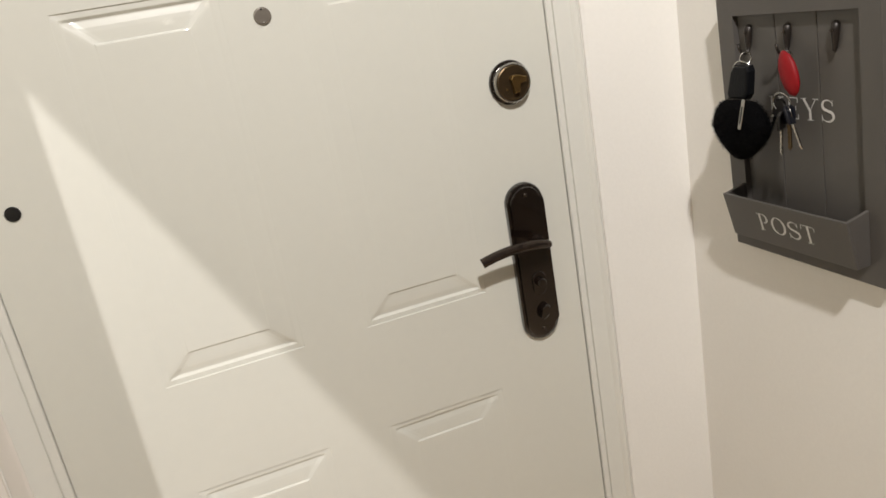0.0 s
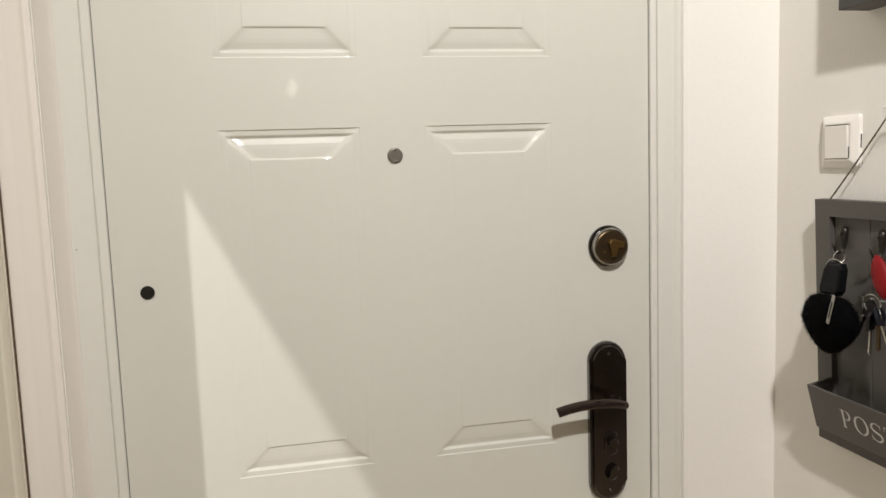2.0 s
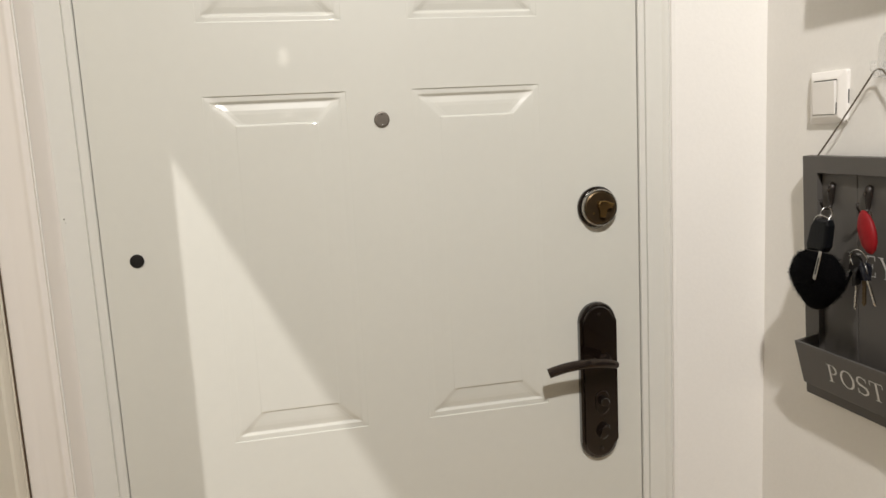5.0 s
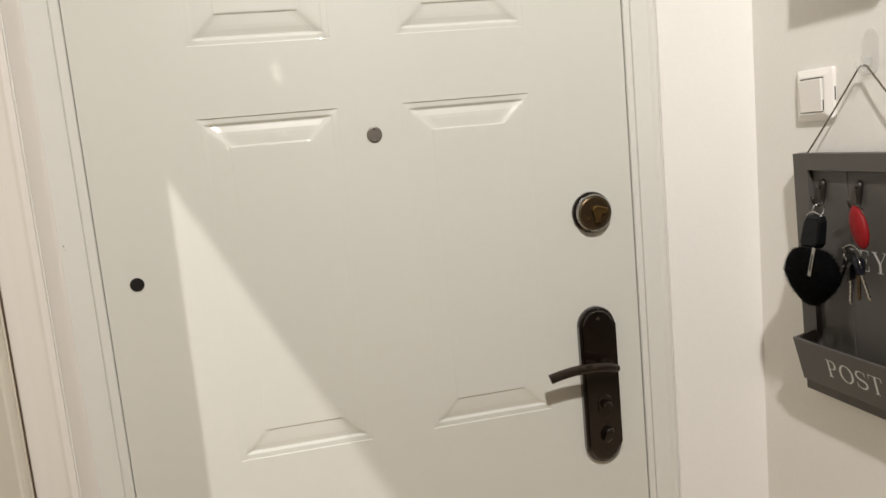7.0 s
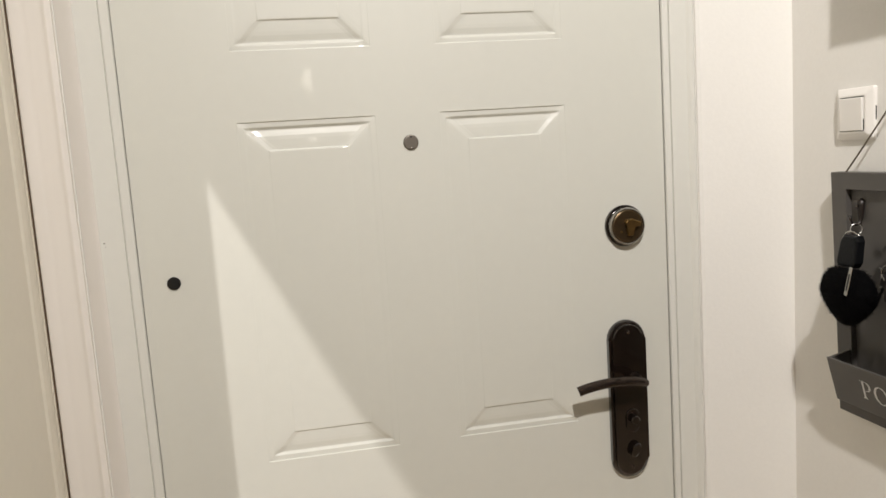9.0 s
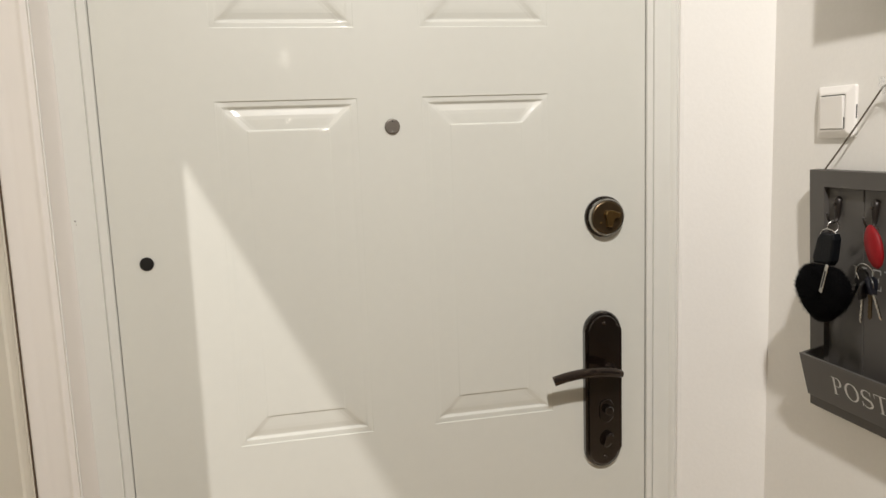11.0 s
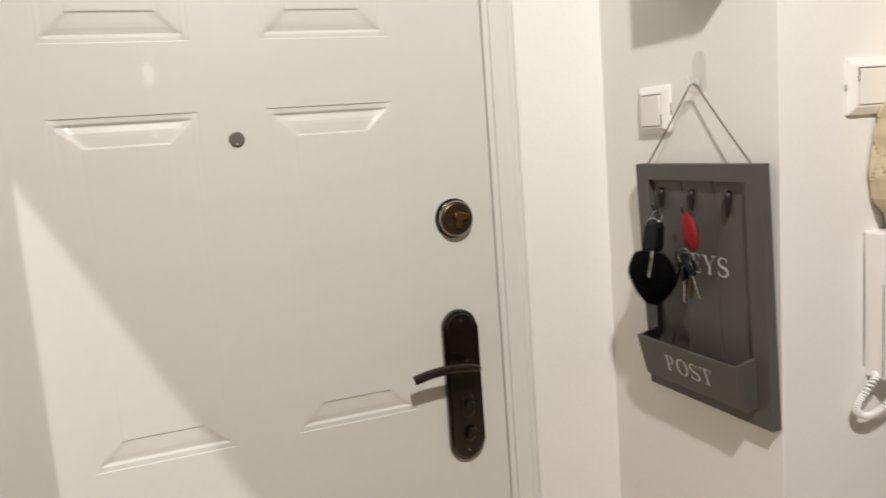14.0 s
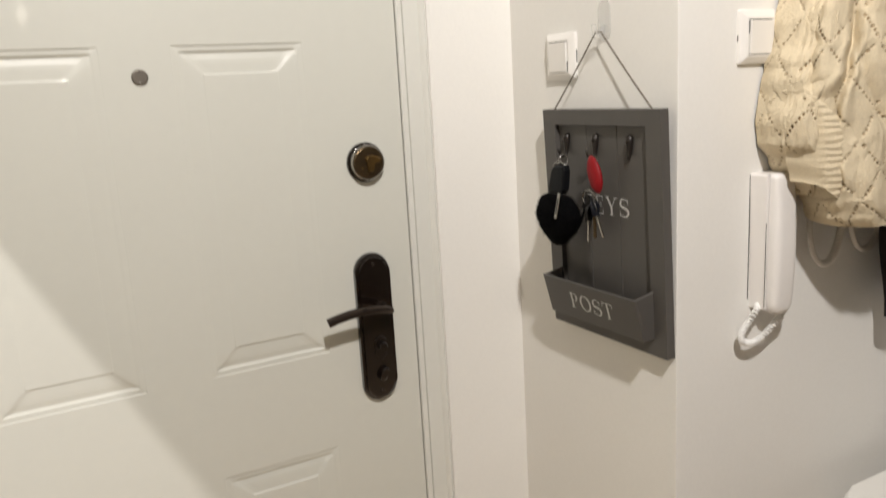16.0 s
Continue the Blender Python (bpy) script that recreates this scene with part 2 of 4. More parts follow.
def serif_letter(ch):
    """Quads of a bookish capital, one unit high, and its half width."""
    foot = lambda x, z: bar(x - 0.15, x + 0.15, *((0, 0.035) if z == 0 else (0.965, 1)))
    ts = [k / 24 for k in range(25)]
    if ch == "T":
        return [bar(-0.06, 0.06, 0.03, 0.97), bar(-0.36, 0.36, 0.955, 1), bar(-0.36, -0.325, 0.74, 0.957), bar(0.325, 0.36, 0.74, 0.957), foot(0, 0)], 0.36
    if ch == "E":
        return [bar(-0.22, -0.10, 0.03, 0.97), bar(-0.32, 0.30, 0, 0.04), bar(-0.32, 0.27, 0.96, 1), bar(-0.10, 0.14, 0.49, 0.525), bar(0.13, 0.165, 0.40, 0.62), bar(0.265, 0.30, 0.04, 0.24), bar(0.235, 0.27, 0.77, 0.96)], 0.32
    if ch == "O":
        return band([(0.36 * math.cos(2 * math.pi * t), 0.5 + 0.48 * math.sin(2 * math.pi * t)) for t in ts], [0.045 + 0.085 * abs(math.cos(2 * math.pi * t)) for t in ts]), 0.42
    if ch == "P":
        bowl = [(-0.10, 0.98)] + [(0.02 + 0.22 * math.sin(math.pi * t), 0.73 + 0.25 * math.cos(math.pi * t)) for t in ts] + [(-0.10, 0.48)]
        return [bar(-0.22, -0.10, 0.03, 0.97), foot(-0.16, 0), foot(-0.16, 1)] + band(bowl, [0.035] + [0.035 + 0.085 * math.sin(math.pi * t) for t in ts] + [0.035]), 0.31
    if ch == "S":
        pts = [(0.25 * math.cos(a), 0.74 + 0.235 * math.sin(a)) for a in [radians(15 + 255 * t) for t in ts]]
        low = [(0.28 * math.cos(a), 0.265 + 0.24 * math.sin(a)) for a in [radians(82 - 272 * t) for t in ts]]
        pts = pts[:-4] + low[3:]
        n = len(pts) - 1
        return band(pts, [0.035 + 0.095 * math.sin(math.pi * k / n) ** 2 for k in range(n + 1)]) + [bar(0.215, 0.25, 0.72, 0.98), bar(-0.295, -0.26, 0.02, 0.29)], 0.30
    if ch == "K":
        return [bar(-0.30, -0.18, 0.03, 0.97), foot(-0.24, 0), foot(-0.24, 1), foot(0.29, 0), foot(0.25, 1)] + band([(0.27, 0.98), (-0.18, 0.40)], [0.04, 0.04]) + band([(-0.04, 0.60), (0.28, 0.02)], [0.11, 0.12]), 0.42
    return [bar(-0.06, 0.06, 0.03, 0.46), foot(0, 0), foot(-0.30, 1), foot(0.30, 1)] + band([(-0.30, 0.98), (0.0, 0.43)], [0.12, 0.11]) + band([(0.30, 0.98), (0.0, 0.43)], [0.035, 0.035]), 0.42


def print_word(text, high, wide, m, material, parent):
    """Printed capitals, centred, each a part of its own."""
    total = sum(2 * serif_letter(c)[1] for c in text) + 0.16 * (len(text) - 1)
    k, x = wide / total, -wide / 2
    for n, c in enumerate(text):
        quads, half = serif_letter(c)
        x += half * k
        verts = [m @ Vector((x + u * k, (v - 0.5) * high, 0.0001 * (q % 3))) for q, quad in enumerate(quads) for u, v in quad]
        faces = [tuple(range(4 * q, 4 * q + 4)) for q in range(len(quads))]
        grid_part("letter", verts, faces, material, parent, "pale printed letter", smooth=False)
        x += (half + 0.16) * k


# turns flat text to face -x, reading towards -y
FACE_EAST = Matrix(((0, 0, -1, 0), (-1, 0, 0, 0), (0, 1, 0, 0), (0, 0, 0, 1)))

# ---- setting ----
H = 2.70
KEYX, PIERY, STRIPY = 1.09, -0.467, -0.050
LEAFW, LEAFZ0, LEAFZ1 = 0.875, 0.02, 2.03
tagged(part("floor", box(-2.2, 3.2, -9.0, 0.35, -0.12, -0.004), M_FLOOR), "brown oak laminate floor of the hall", "floor", kind="structure")
tagged(part("ceiling", box(-2.2, 3.2, -9.0, 0.35, H + 0.04, H + 0.2), M_CEIL), "plain white painted ceiling", "ceiling", kind="structure")

wall_north = thing("wall_north", "white plastered wall round the entrance door", "wall", kind="structure")
part("wall_strip", prism([(0.9330, -0.0085), (0.9337, -0.0085), (0.9343, -0.0122), (0.9400, -0.0150), (KEYX + 0.02, -0.0545), (KEYX + 0.02, 0.30), (0.9330, 0.30)], H, lambda u, v, w: Vector((u, v, w))), M_WALL, wall_north)
part("wall_strip", box(-0.40, -0.066, STRIPY + 0.004, 0.30, 0, H), M_WALL, wall_north)
part("lintel", box(-0.066, 0.933, STRIPY + 0.03, 0.30, 2.10, H), M_WALL, wall_north)
part("backing", box(-0.066, 0.933, 0.10, 0.30, 0, 2.10), M_WALL, wall_north)

tagged(part("wall_east", box(KEYX, 3.0, PIERY, 0.30, 0, H, 0.0012, 2), M_WALL), "white plastered pier with a slightly rounded corner", "wall", kind="structure")
tagged(part("wall_hall_east", box(2.45, 2.6, -9.0, PIERY, 0, H), M_HALL), "plain beige hall wall", "wall", kind="structure")
tagged(part("wall_south", box(-2.2, 3.0, -9.0, -8.8, 0, H), M_HALL), "plain beige end wall of the hall", "wall", kind="structure")

# left wall with its open doorway
wall_west = thing("wall_west", "white hall wall with an open doorway", "wall", kind="structure")
WT = 0.085
part("wall_piece", box(XL - WT, XL, JAMB, 0.0, 0, H, 0.004, 3), M_LEFT, wall_west)
part("wall_piece", box(XL - WT, XL, -2.05, JAMB, 2.101, H), M_WALL, wall_west)
part("wall_piece", box(XL - WT, XL, -9.0, -2.05, 0, H), M_HALL, wall_west)
part("room_wall", box(-1.9, -1.8, -3.3, 0.2, 0, H), M_WALL, wall_west)
part("room_wall", box(-1.8, XL - WT, 0.0, 0.2, 0, H), M_WALL, wall_west)
part("room_wall", box(-1.8, XL - WT, -3.3, -3.2, 0, H), M_WALL, wall_west)

# profiled casing board left of the steel frame
casing = thing("door_casing", "off-white painted wooden casing with a rounded edge", "casing", kind="structure")
prof = [(-0.1264, 0.0)]
for k in range(61):
    x = -0.1264 + 0.0586 * k / 60
    rise = min(1.0, max(0.0, (x + 0.100) / 0.022))
    prof.append((x, -0.0468 - 0.0036 * (1 - math.exp(-(x + 0.1264) / 0.0011)) + 0.0009 * math.exp(-((x + 0.107) / 0.006) ** 2) - 0.0018 * rise * rise * (3 - 2 * rise) - 0.0032 * math.exp(-((x + 0.0745) / 0.0048) ** 2)))
prof += [(-0.0674, -0.0495)]
prof += [(-0.0518 - 0.0155 * t ** 0.7, -0.006 - 0.040 * t) for t in [1 - k / 12 for k in range(13)]] + [(-0.0515, 0.0)]
part("board", prism([(x, y) for x, y in prof], 2.13, lambda u, v, w: Vector((u, v, w))), M_CASING, casing)
# flush filler strip: its dark brown stands in for the shade inside the joint
gap = thing("shadow_gap_strip", "dark brown strip painting the shade of the narrow joint between casing and side wall", "seal", kind="structure")
part("strip", box(-0.1287, -0.1266, -0.0480, 0.0, 0, 2.13), M_JOINT, gap)
trim = thing("side_casing", "cream rounded casing on the side wall", "casing", kind="structure")
part("edge_strip", box(-0.1312, -0.1287, -0.0500, 0.0, 0, 2.13), M_LEFT, trim)
part("board", prism([(XL, -0.052), (XL + 0.0012, -0.0535), (XL + 0.0030, -0.059), (XL + 0.0042, -0.067), (XL + 0.0042, -0.078), (XL + 0.0028, -0.088), (XL, -0.0925)], 2.13, lambda u, v, w: Vector((u, v, w))), M_LEFT, trim)

# steel door frame
frame_ob = thing("door_frame", "greenish-white enamelled steel door frame", "door frame", kind="structure")
pr = [(0.8778, 0.0), (0.8795, -0.0025), (0.8885, -0.003), (0.8897, 0.0008), (0.8912, -0.0036), (0.9205, -0.0048), (0.9240, -0.0085), (0.9270, -0.0105), (0.9300, -0.0108), (0.9324, -0.0092), (0.9328, 0.0), (0.9328, 0.06), (0.8778, 0.06)]
part("jamb", prism(pr, 2.09, lambda u, v, w: Vector((u, v, w))), M_FRAME, frame_ob)
part("jamb", prism([(-0.0014, 0.0), (-0.0032, -0.0025), (-0.0145, -0.003), (-0.0158, -0.0005), (-0.0172, -0.0035), (-0.0480, -0.0045), (-0.064, -0.0045), (-0.064, 0.06), (-0.0014, 0.06)], 2.09, lambda u, v, w: Vector((u, v, w))), M_FRAME, frame_ob)
part("head", box(-0.064, 0.9328, -0.0045, 0.06, 2.092, 2.11), M_FRAME, frame_ob)
part("seal", box(-0.01, 0.885, 0.045, 0.06, 0, 2.034), M_GAP, frame_ob)

for x, y, z, r in ((-0.0460, -0.0045, 1.3765, 0.0013), (-0.0445, -0.0045, 1.3710, 0.0007), (-0.0540, -0.0045, 1.1950, 0.0008)):
    part("paint_chip", lathe([(r, 0.0), (0.8 * r, 0.0003), (0.0001, 0.0003)], (x, y, z), (0, -1, 0), 9), M_STEEL, frame_ob, "small grey paint chip")

# ---- entrance door ----
door = thing("door_1", "closed greenish-white enamelled steel entrance door with embossed panels", "door", kind="structure")
COLS = [(0.1652, 0.3820), (0.4862, 0.7002)]
ROWZ = [(0.17, 0.8095), (0.9960, 1.5462), (1.6540, 1.95)]
bm = bmesh.new()
xs = [0.0] + [v for c in COLS for v in c] + [LEAFW]
zs = [LEAFZ0] + [v for r in ROWZ for v in r] + [LEAFZ1]
vs = {(x, z): bm.verts.new((x, 0, z)) for x in xs for z in zs}
for i in range(5):
    for j in range(7):
        if i in (1, 3) and j in (1, 3, 5):
            continue
        bm.faces.new((vs[xs[i], zs[j]], vs[xs[i + 1], zs[j]], vs[xs[i + 1], zs[j + 1]], vs[xs[i], zs[j + 1]]))
rim = [vs[x, zs[0]] for x in xs] + [vs[xs[-1], z] for z in zs[1:]] + [vs[x, zs[-1]] for x in xs[-2::-1]] + [vs[xs[0], z] for z in zs[-2:0:-1]]
back = [bm.verts.new(v.co + Vector((0, 0.044, 0))) for v in rim]
for i in range(len(rim)):
    bm.faces.new((rim[i - 1], rim[i], back[i], back[i - 1]))
leaf = part("leaf", bm, M_DOOR, door)
PROFILE = [(0.0, 0.0), (0.0003, 0.0001), (0.0010, 0.0020), (0.0018, 0.0022), (0.0080, 0.0022), (0.0092, 0.0025), (0.0124, 0.0058), (0.0132, 0.0060), (0.0142, 0.0060), (0.0152, 0.0058), (0.0185, 0.0050), (0.0230, 0.0040), (0.0290, 0.0034), (0.0360, 0.0031), (0.0440, 0.0029), (0.0449, 0.0027), (0.0464, 0.0006), (0.0474, 0.0001), (0.0505, 0.0)]
# the pressing is deep along the top and bottom and dies away down the upright sides
EDGE = [(0.0, 0.42), (0.003, 0.62), (0.008, 0.88), (0.015, 1.0)]
FADE = [(0.003, 0.28), (0.008, 0.19), (0.018, 0.13), (0.036, 0.10), (0.060, 0.08), (0.085, 0.07)]
for x0, x1 in COLS:
    for z0, z1 in ROWZ:
        bm = bmesh.new()
        rings = []
        for d, y in PROFILE:
            a, b, c, f = x0 + d, x1 - d, z0 + d, z1 - d
            up = [(c + r, y * k) for r, k in FADE] + [(f - r, y * k) for r, k in FADE[::-1]]
            flat = [(a + r, y * k) for r, k in EDGE] + [(b - r, y * k) for r, k in EDGE[::-1]]
            loop = [(x, g, c) for x, g in flat] + [(b, g, z) for z, g in up] + [(x, g, f) for x, g in flat[::-1]] + [(a, g, z) for z, g in up[::-1]]
            rings.append([bm.verts.new(p) for p in loop])
        for a, b in zip(rings, rings[1:]):
            for k in range(len(a)):
                bm.faces.new((a[k - 1], a[k], b[k], b[k - 1]))
        bm.faces.new(rings[-1])
        part("panel", bm, M_DOOR, leaf)

OUT = (0, -1, 0)
peep = part("peephole", lathe([(0.0123, 0.0), (0.0123, 0.0022), (0.0115, 0.0034), (0.0100, 0.0038), (0.0002, 0.0038)], (0.436, 0, 1.50), OUT), M_PEEP, door, "small round grey metal peephole cover")
for dz in (0.009, -0.009):
    part("screw", lathe([(0.0014, 0), (0.0014, 0.0048), (0.0004, 0.0052)], (0.436, 0, 1.50 + dz), OUT, 10), M_STEEL if dz < 0 else M_BLACK, peep)
part("plug", lathe([(0.0104, 0.0), (0.0104, 0.0016), (0.0088, 0.0030), (0.0002, 0.0034)], (0.0480, 0, 1.305), OUT), M_BLACK, door, "black plastic plug", smooth=False)

# deadlock
lock = part("deadlock", lathe([(0.0355, 0), (0.0355, 0.004), (0.034, 0.0055), (0.0315, 0.006)], (0.7975, 0, 1.335), OUT, 40), M_BRONZE, door, "round dark bronze deadlock rosette")
part("collar", lathe([(0.0318, 0.0055), (0.0318, 0.0150), (0.0300, 0.0168), (0.0285, 0.0168), (0.0282, 0.0150), (0.001, 0.0150)], (0.7975, 0, 1.335), OUT, 40), M_STEEL, lock, "worn steel collar")
part("face", lathe([(0.0281, 0.0150), (0.0281, 0.0165), (0.026, 0.0176), (0.001, 0.0176)], (0.7975, 0, 1.335), OUT, 40), M_BRASSD, lock)
turn = part("thumb_turn", prism([(-0.004, -0.016), (0.005, -0.016), (0.0055, 0.0), (0.018, -0.001), (0.0195, 0.007), (0.005, 0.0125), (-0.005, 0.0125), (-0.0085, 0.007), (-0.005, 0.0)], 0.009, lambda u, v, w: Vector((0.7985 + u, -0.0268 + w, 1.3350 + v)), 0.002), M_BRASS, lock, "brass thumb turn")
part("rivet", lathe([(0.0022, 0.0176), (0.0022, 0.0186), (0.0005, 0.019)], (0.785, 0, 1.326), OUT, 12), M_BRASS, lock)

# lever handle on its long plate
PX = 0.7915
handle = part("handle_plate", prism([(u, v) for u, v in capsule_outline(0.0345, 0.8825, 1.1695)], 0.010, lambda u, v, w: Vector((PX + u, -0.010 + w, v)), 0.0055, 5), M_BRONZE, door, "long dark bronze handle plate with rounded ends")
part("raised_field", prism([(u, v) for u, v in capsule_outline(0.0285, 0.8885, 1.1635)], 0.004, lambda u, v, w: Vector((PX + u, -0.0142 + w, v)), 0.0036, 5), M_BRONZE, handle)
part("neck", lathe([(0.0125, 0.012), (0.0125, 0.015), (0.0072, 0.017), (0.0072, 0.044), (0.004, 0.047)], (PX + 0.010, 0, 1.0655), OUT, 20), M_LEVER, handle)
pts, rad = [], []
for i in range(15):
    s = i / 14
    pts.append((PX + 0.016 - 0.124 * s, -0.050 - 0.006 * math.sin(math.pi * s), 1.0670 + 0.041 * s - 0.0420 * s * s))
    rad.append(0.0085 if s > 0.1 else 0.0062 + 0.023 * s)
part("lever", sweep(pts, rad, 14, 0.82), M_LEVER, handle, "curved lever in polished bronze", smooth=False)
part("bolt_turn", prism([(u, v) for u, v in capsule_outline(0.0125, 0.9680, 1.0120)], 0.003, lambda u, v, w: Vector((PX + 0.003 + u, -0.0168 + w, v)), 0.0018, 3), M_BRONZE, handle)
part("bolt_knob", lathe([(0.0085, 0.0165), (0.0085, 0.0235), (0.0080, 0.0255), (0.0068, 0.0268), (0.0004, 0.0270)], (PX + 0.004, 0, 0.9930), OUT, 24), M_BRONZE, handle)
part("key_knob", prism([(u, v) for u, v in capsule_outline(0.0078, 0.9250, 0.9510)], 0.011, lambda u, v, w: Vector((PX + 0.003 + 0.3 * (v - 0.936) + u, -0.0252 + w, v)), 0.0035, 4), M_BRONZE, handle, "glossy dark oval knob")
for z in (1.149, 0.9045):
    part("screw", lathe([(0.0044, 0.0125), (0.0042, 0.0145), (0.0034, 0.0162), (0.0020, 0.0172), (0.0003, 0.0176)], (PX, 0, z), OUT, 16), M_LEVER, handle, smooth=True)


# ---- wall switches ----
def frustum(rings):
    """Square rings (half size, distance from the wall), one after another, closed at the front."""
    bm = bmesh.new()
    rows = []
    for h, d in rings:
        rows.append([bm.verts.new((x, -d, z)) for x, z in rounded(-h, h, -h, h, 0.0030, 3)])
    for p, q in zip(rows, rows[1:]):
        for k in range(len(p)):
            bm.faces.new((p[k - 1], p[k], q[k], q[k - 1]))
    bm.faces.new(rows[-1])
    return bm


def rounded(x0, x1, z0, z1, r, n=5):
    pts = []
    for cx, cz, a0 in ((x1 - r, z1 - r, 0), (x0 + r, z1 - r, 90), (x0 + r, z0 + r, 180), (x1 - r, z0 + r, 270)):
        pts += [(cx + r * math.cos(radians(a0 + 90 * k / n)), cz + r * math.sin(radians(a0 + 90 * k / n))) for k in range(n + 1)]
    return pts


def wall_switch(at, east, label):
    """Built on the plane y = 0, facing -y: a shallow sloping frame round a rocker."""
    s = thing("light_switch", label, "light switch", group="light switches")
    part("plate", frustum([(0.0388, 0.0), (0.0390, 0.0010), (0.0390, 0.0040), (0.0382, 0.0056), (0.0365, 0.0066), (0.0292, 0.0106), (0.0270, 0.0112), (0.0258, 0.0110), (0.0254, 0.0080)]), M_PLASTIC, s)
    bm = box(-0.0238, 0.0238, -0.0138, -0.0060, -0.0245, 0.0245, 0.0010, 2)
    bmesh.ops.transform(bm, matrix=Matrix.Rotation(radians(2.5), 4, "X"), verts=bm.verts)
    part("rocker", bm, M_PLASTIC, s)
    part("joint", box(-0.0246, 0.0246, -0.0114, -0.0080, -0.0256, -0.0243), M_GAP, s)
    part("joint", box(-0.0246, 0.0246, -0.0114, -0.0080, 0.0245, 0.0251), M_GAP, s)
    part("joint", box(0.0239, 0.0250, -0.0114, -0.0080, -0.0245, -0.0080) if east else box(-0.0250, -0.0239, -0.0114, -0.0080, 0.0060, 0.0245), M_GAP, s)
    part("notch", box(0.0384, 0.0393, -0.003, -0.0010, -0.010, 0.010) if east else box(-0.0393, -0.0384, -0.003, -0.0010, -0.006, 0.003), M_GAP, s)
    s.matrix_basis = at
    return s


wall_switch(pose(KEYX, -0.2050, 1.4965, 0, 0, -90), True, "white plastic light switch on the wall above the key rack")
wall_switch(pose(1.2465, PIERY, 1.5045), False, "white plastic light switch partly hidden behind a cream cardigan")

# ---- key rack ----
RY, RZ0, RZ1, RW = -0.3245, 1.040, 1.4105, 0.2790
LEAN_RACK = math.atan2(0.015, RZ1 - RZ0)
rack = thing("key_rack", "grey painted wooden key rack with post box hanging by a string", "key rack", at=(1.0735, RY, RZ0))
rack.rotation_euler = (0, -LEAN_RACK, 0)
# in the rack's own space: x = 0 is its front, y across, z up
hw, hh = RW / 2, RZ1 - RZ0
part("frame_rail", box(0, 0.016, -hw, hw, hh - 0.025, hh), M_GREY, rack)
part("frame_rail", box(0, 0.016, -hw, hw, -0.009, 0.028), M_GREY, rack)
for s in (-1, 1):
    part("frame_stile", box(0, 0.016, *sorted((s * hw, s * (hw - 0.031))), 0.028, hh - 0.025), M_GREY, rack)
inner = hw - 0.031
pw = 2 * inner / 3
for k in range(3):
    part("plank", box(0.0085, 0.015, -inner + k * pw + 0.0006, -inner + (k + 1) * pw - 0.0006, 0.026, hh - 0.026, 0.001), M_GREY, rack)
# post box
TOPZ, BOTZ = 0.0890, 0.0190
DT, DB, BW = 0.0395, 0.0235, 0.1150


def slab(corners, thick_dir):
    bm = bmesh.new()
    a = [bm.verts.new(c) for c in corners]
    b = [bm.verts.new(Vector(c) + Vector(thick_dir)) for c in corners]
    bm.faces.new(a)
    bm.faces.new(b[::-1])
    for i in range(4):
        bm.faces.new((a[i - 1], a[i], b[i], b[i - 1]))
    bmesh.ops.bevel(bm, geom=list(bm.edges), offset=0.0007, segments=1, affect="EDGES")
    return bm


pbox = part("post_box", slab([(-DT, -BW, TOPZ), (-DT, BW, TOPZ), (-DB, BW, BOTZ), (-DB, -BW, BOTZ)], (0.005, 0, 0)), M_GREY, rack)
for s in (-1, 1):
    part("side", slab([(-DT + 0.005, s * BW, TOPZ), (-0.0004, s * BW, TOPZ + 0.006), (-0.0004, s * BW, BOTZ), (-DB + 0.005, s * BW, BOTZ)], (0, -s * 0.005, 0)), M_GREY, pbox)
part("bottom", box(-DB + 0.004, -0.0004, -BW + 0.005, BW - 0.005, BOTZ - 0.0005, BOTZ + 0.0045), M_GREY, pbox)
tilt_front = math.atan2(DT - DB, TOPZ - BOTZ)
print_word("POST", 0.0285, 0.107, Matrix.Translation((-DB - (DT - DB) * (0.0555 - BOTZ) / (TOPZ - BOTZ) - 0.0006, -0.004, 0.0555)) @ Matrix.Rotation(-tilt_front, 4, "Y") @ FACE_EAST, M_PRINT, pbox)
print_word("KEYS", 0.0300, 0.114, Matrix.Translation((0.0078, -0.001, 0.2165)) @ FACE_EAST, M_PRINT, rack)
for y in (0.0835, 0.0105, -0.0690):
    plate = [(0.0085, y, 0.328), (0.006, y, 0.327), (0.0045, y, 0.321), (0.004, y, 0.309), (0.0035, y, 0.301), (0.002, y, 0.296)]
    prong = [(-0.004, y, 0.2935), (-0.010, y, 0.2950), (-0.0135, y, 0.3015), (-0.0145, y, 0.3085)] if y > -0.05 else [(0.003, y, 0.2935)]
    hk = part("hook", sweep(plate + prong, ([0.0055, 0.0062, 0.0058, 0.0046, 0.0036, 0.003, 0.0027, 0.0025, 0.0024, 0.003] if y > -0.05 else [0.0055, 0.0062, 0.0058, 0.0046, 0.0036, 0.0026, 0.001]), 10, 0.75), M_HOOK, rack, "small dark bronze hook", smooth=True)
    part("screw", lathe([(0.0024, 0), (0.0022, 0.0012), (0.0004, 0.0016)], (-0.0005, y, 0.321), (-1, 0, 0), 10), M_LEVER, hk)

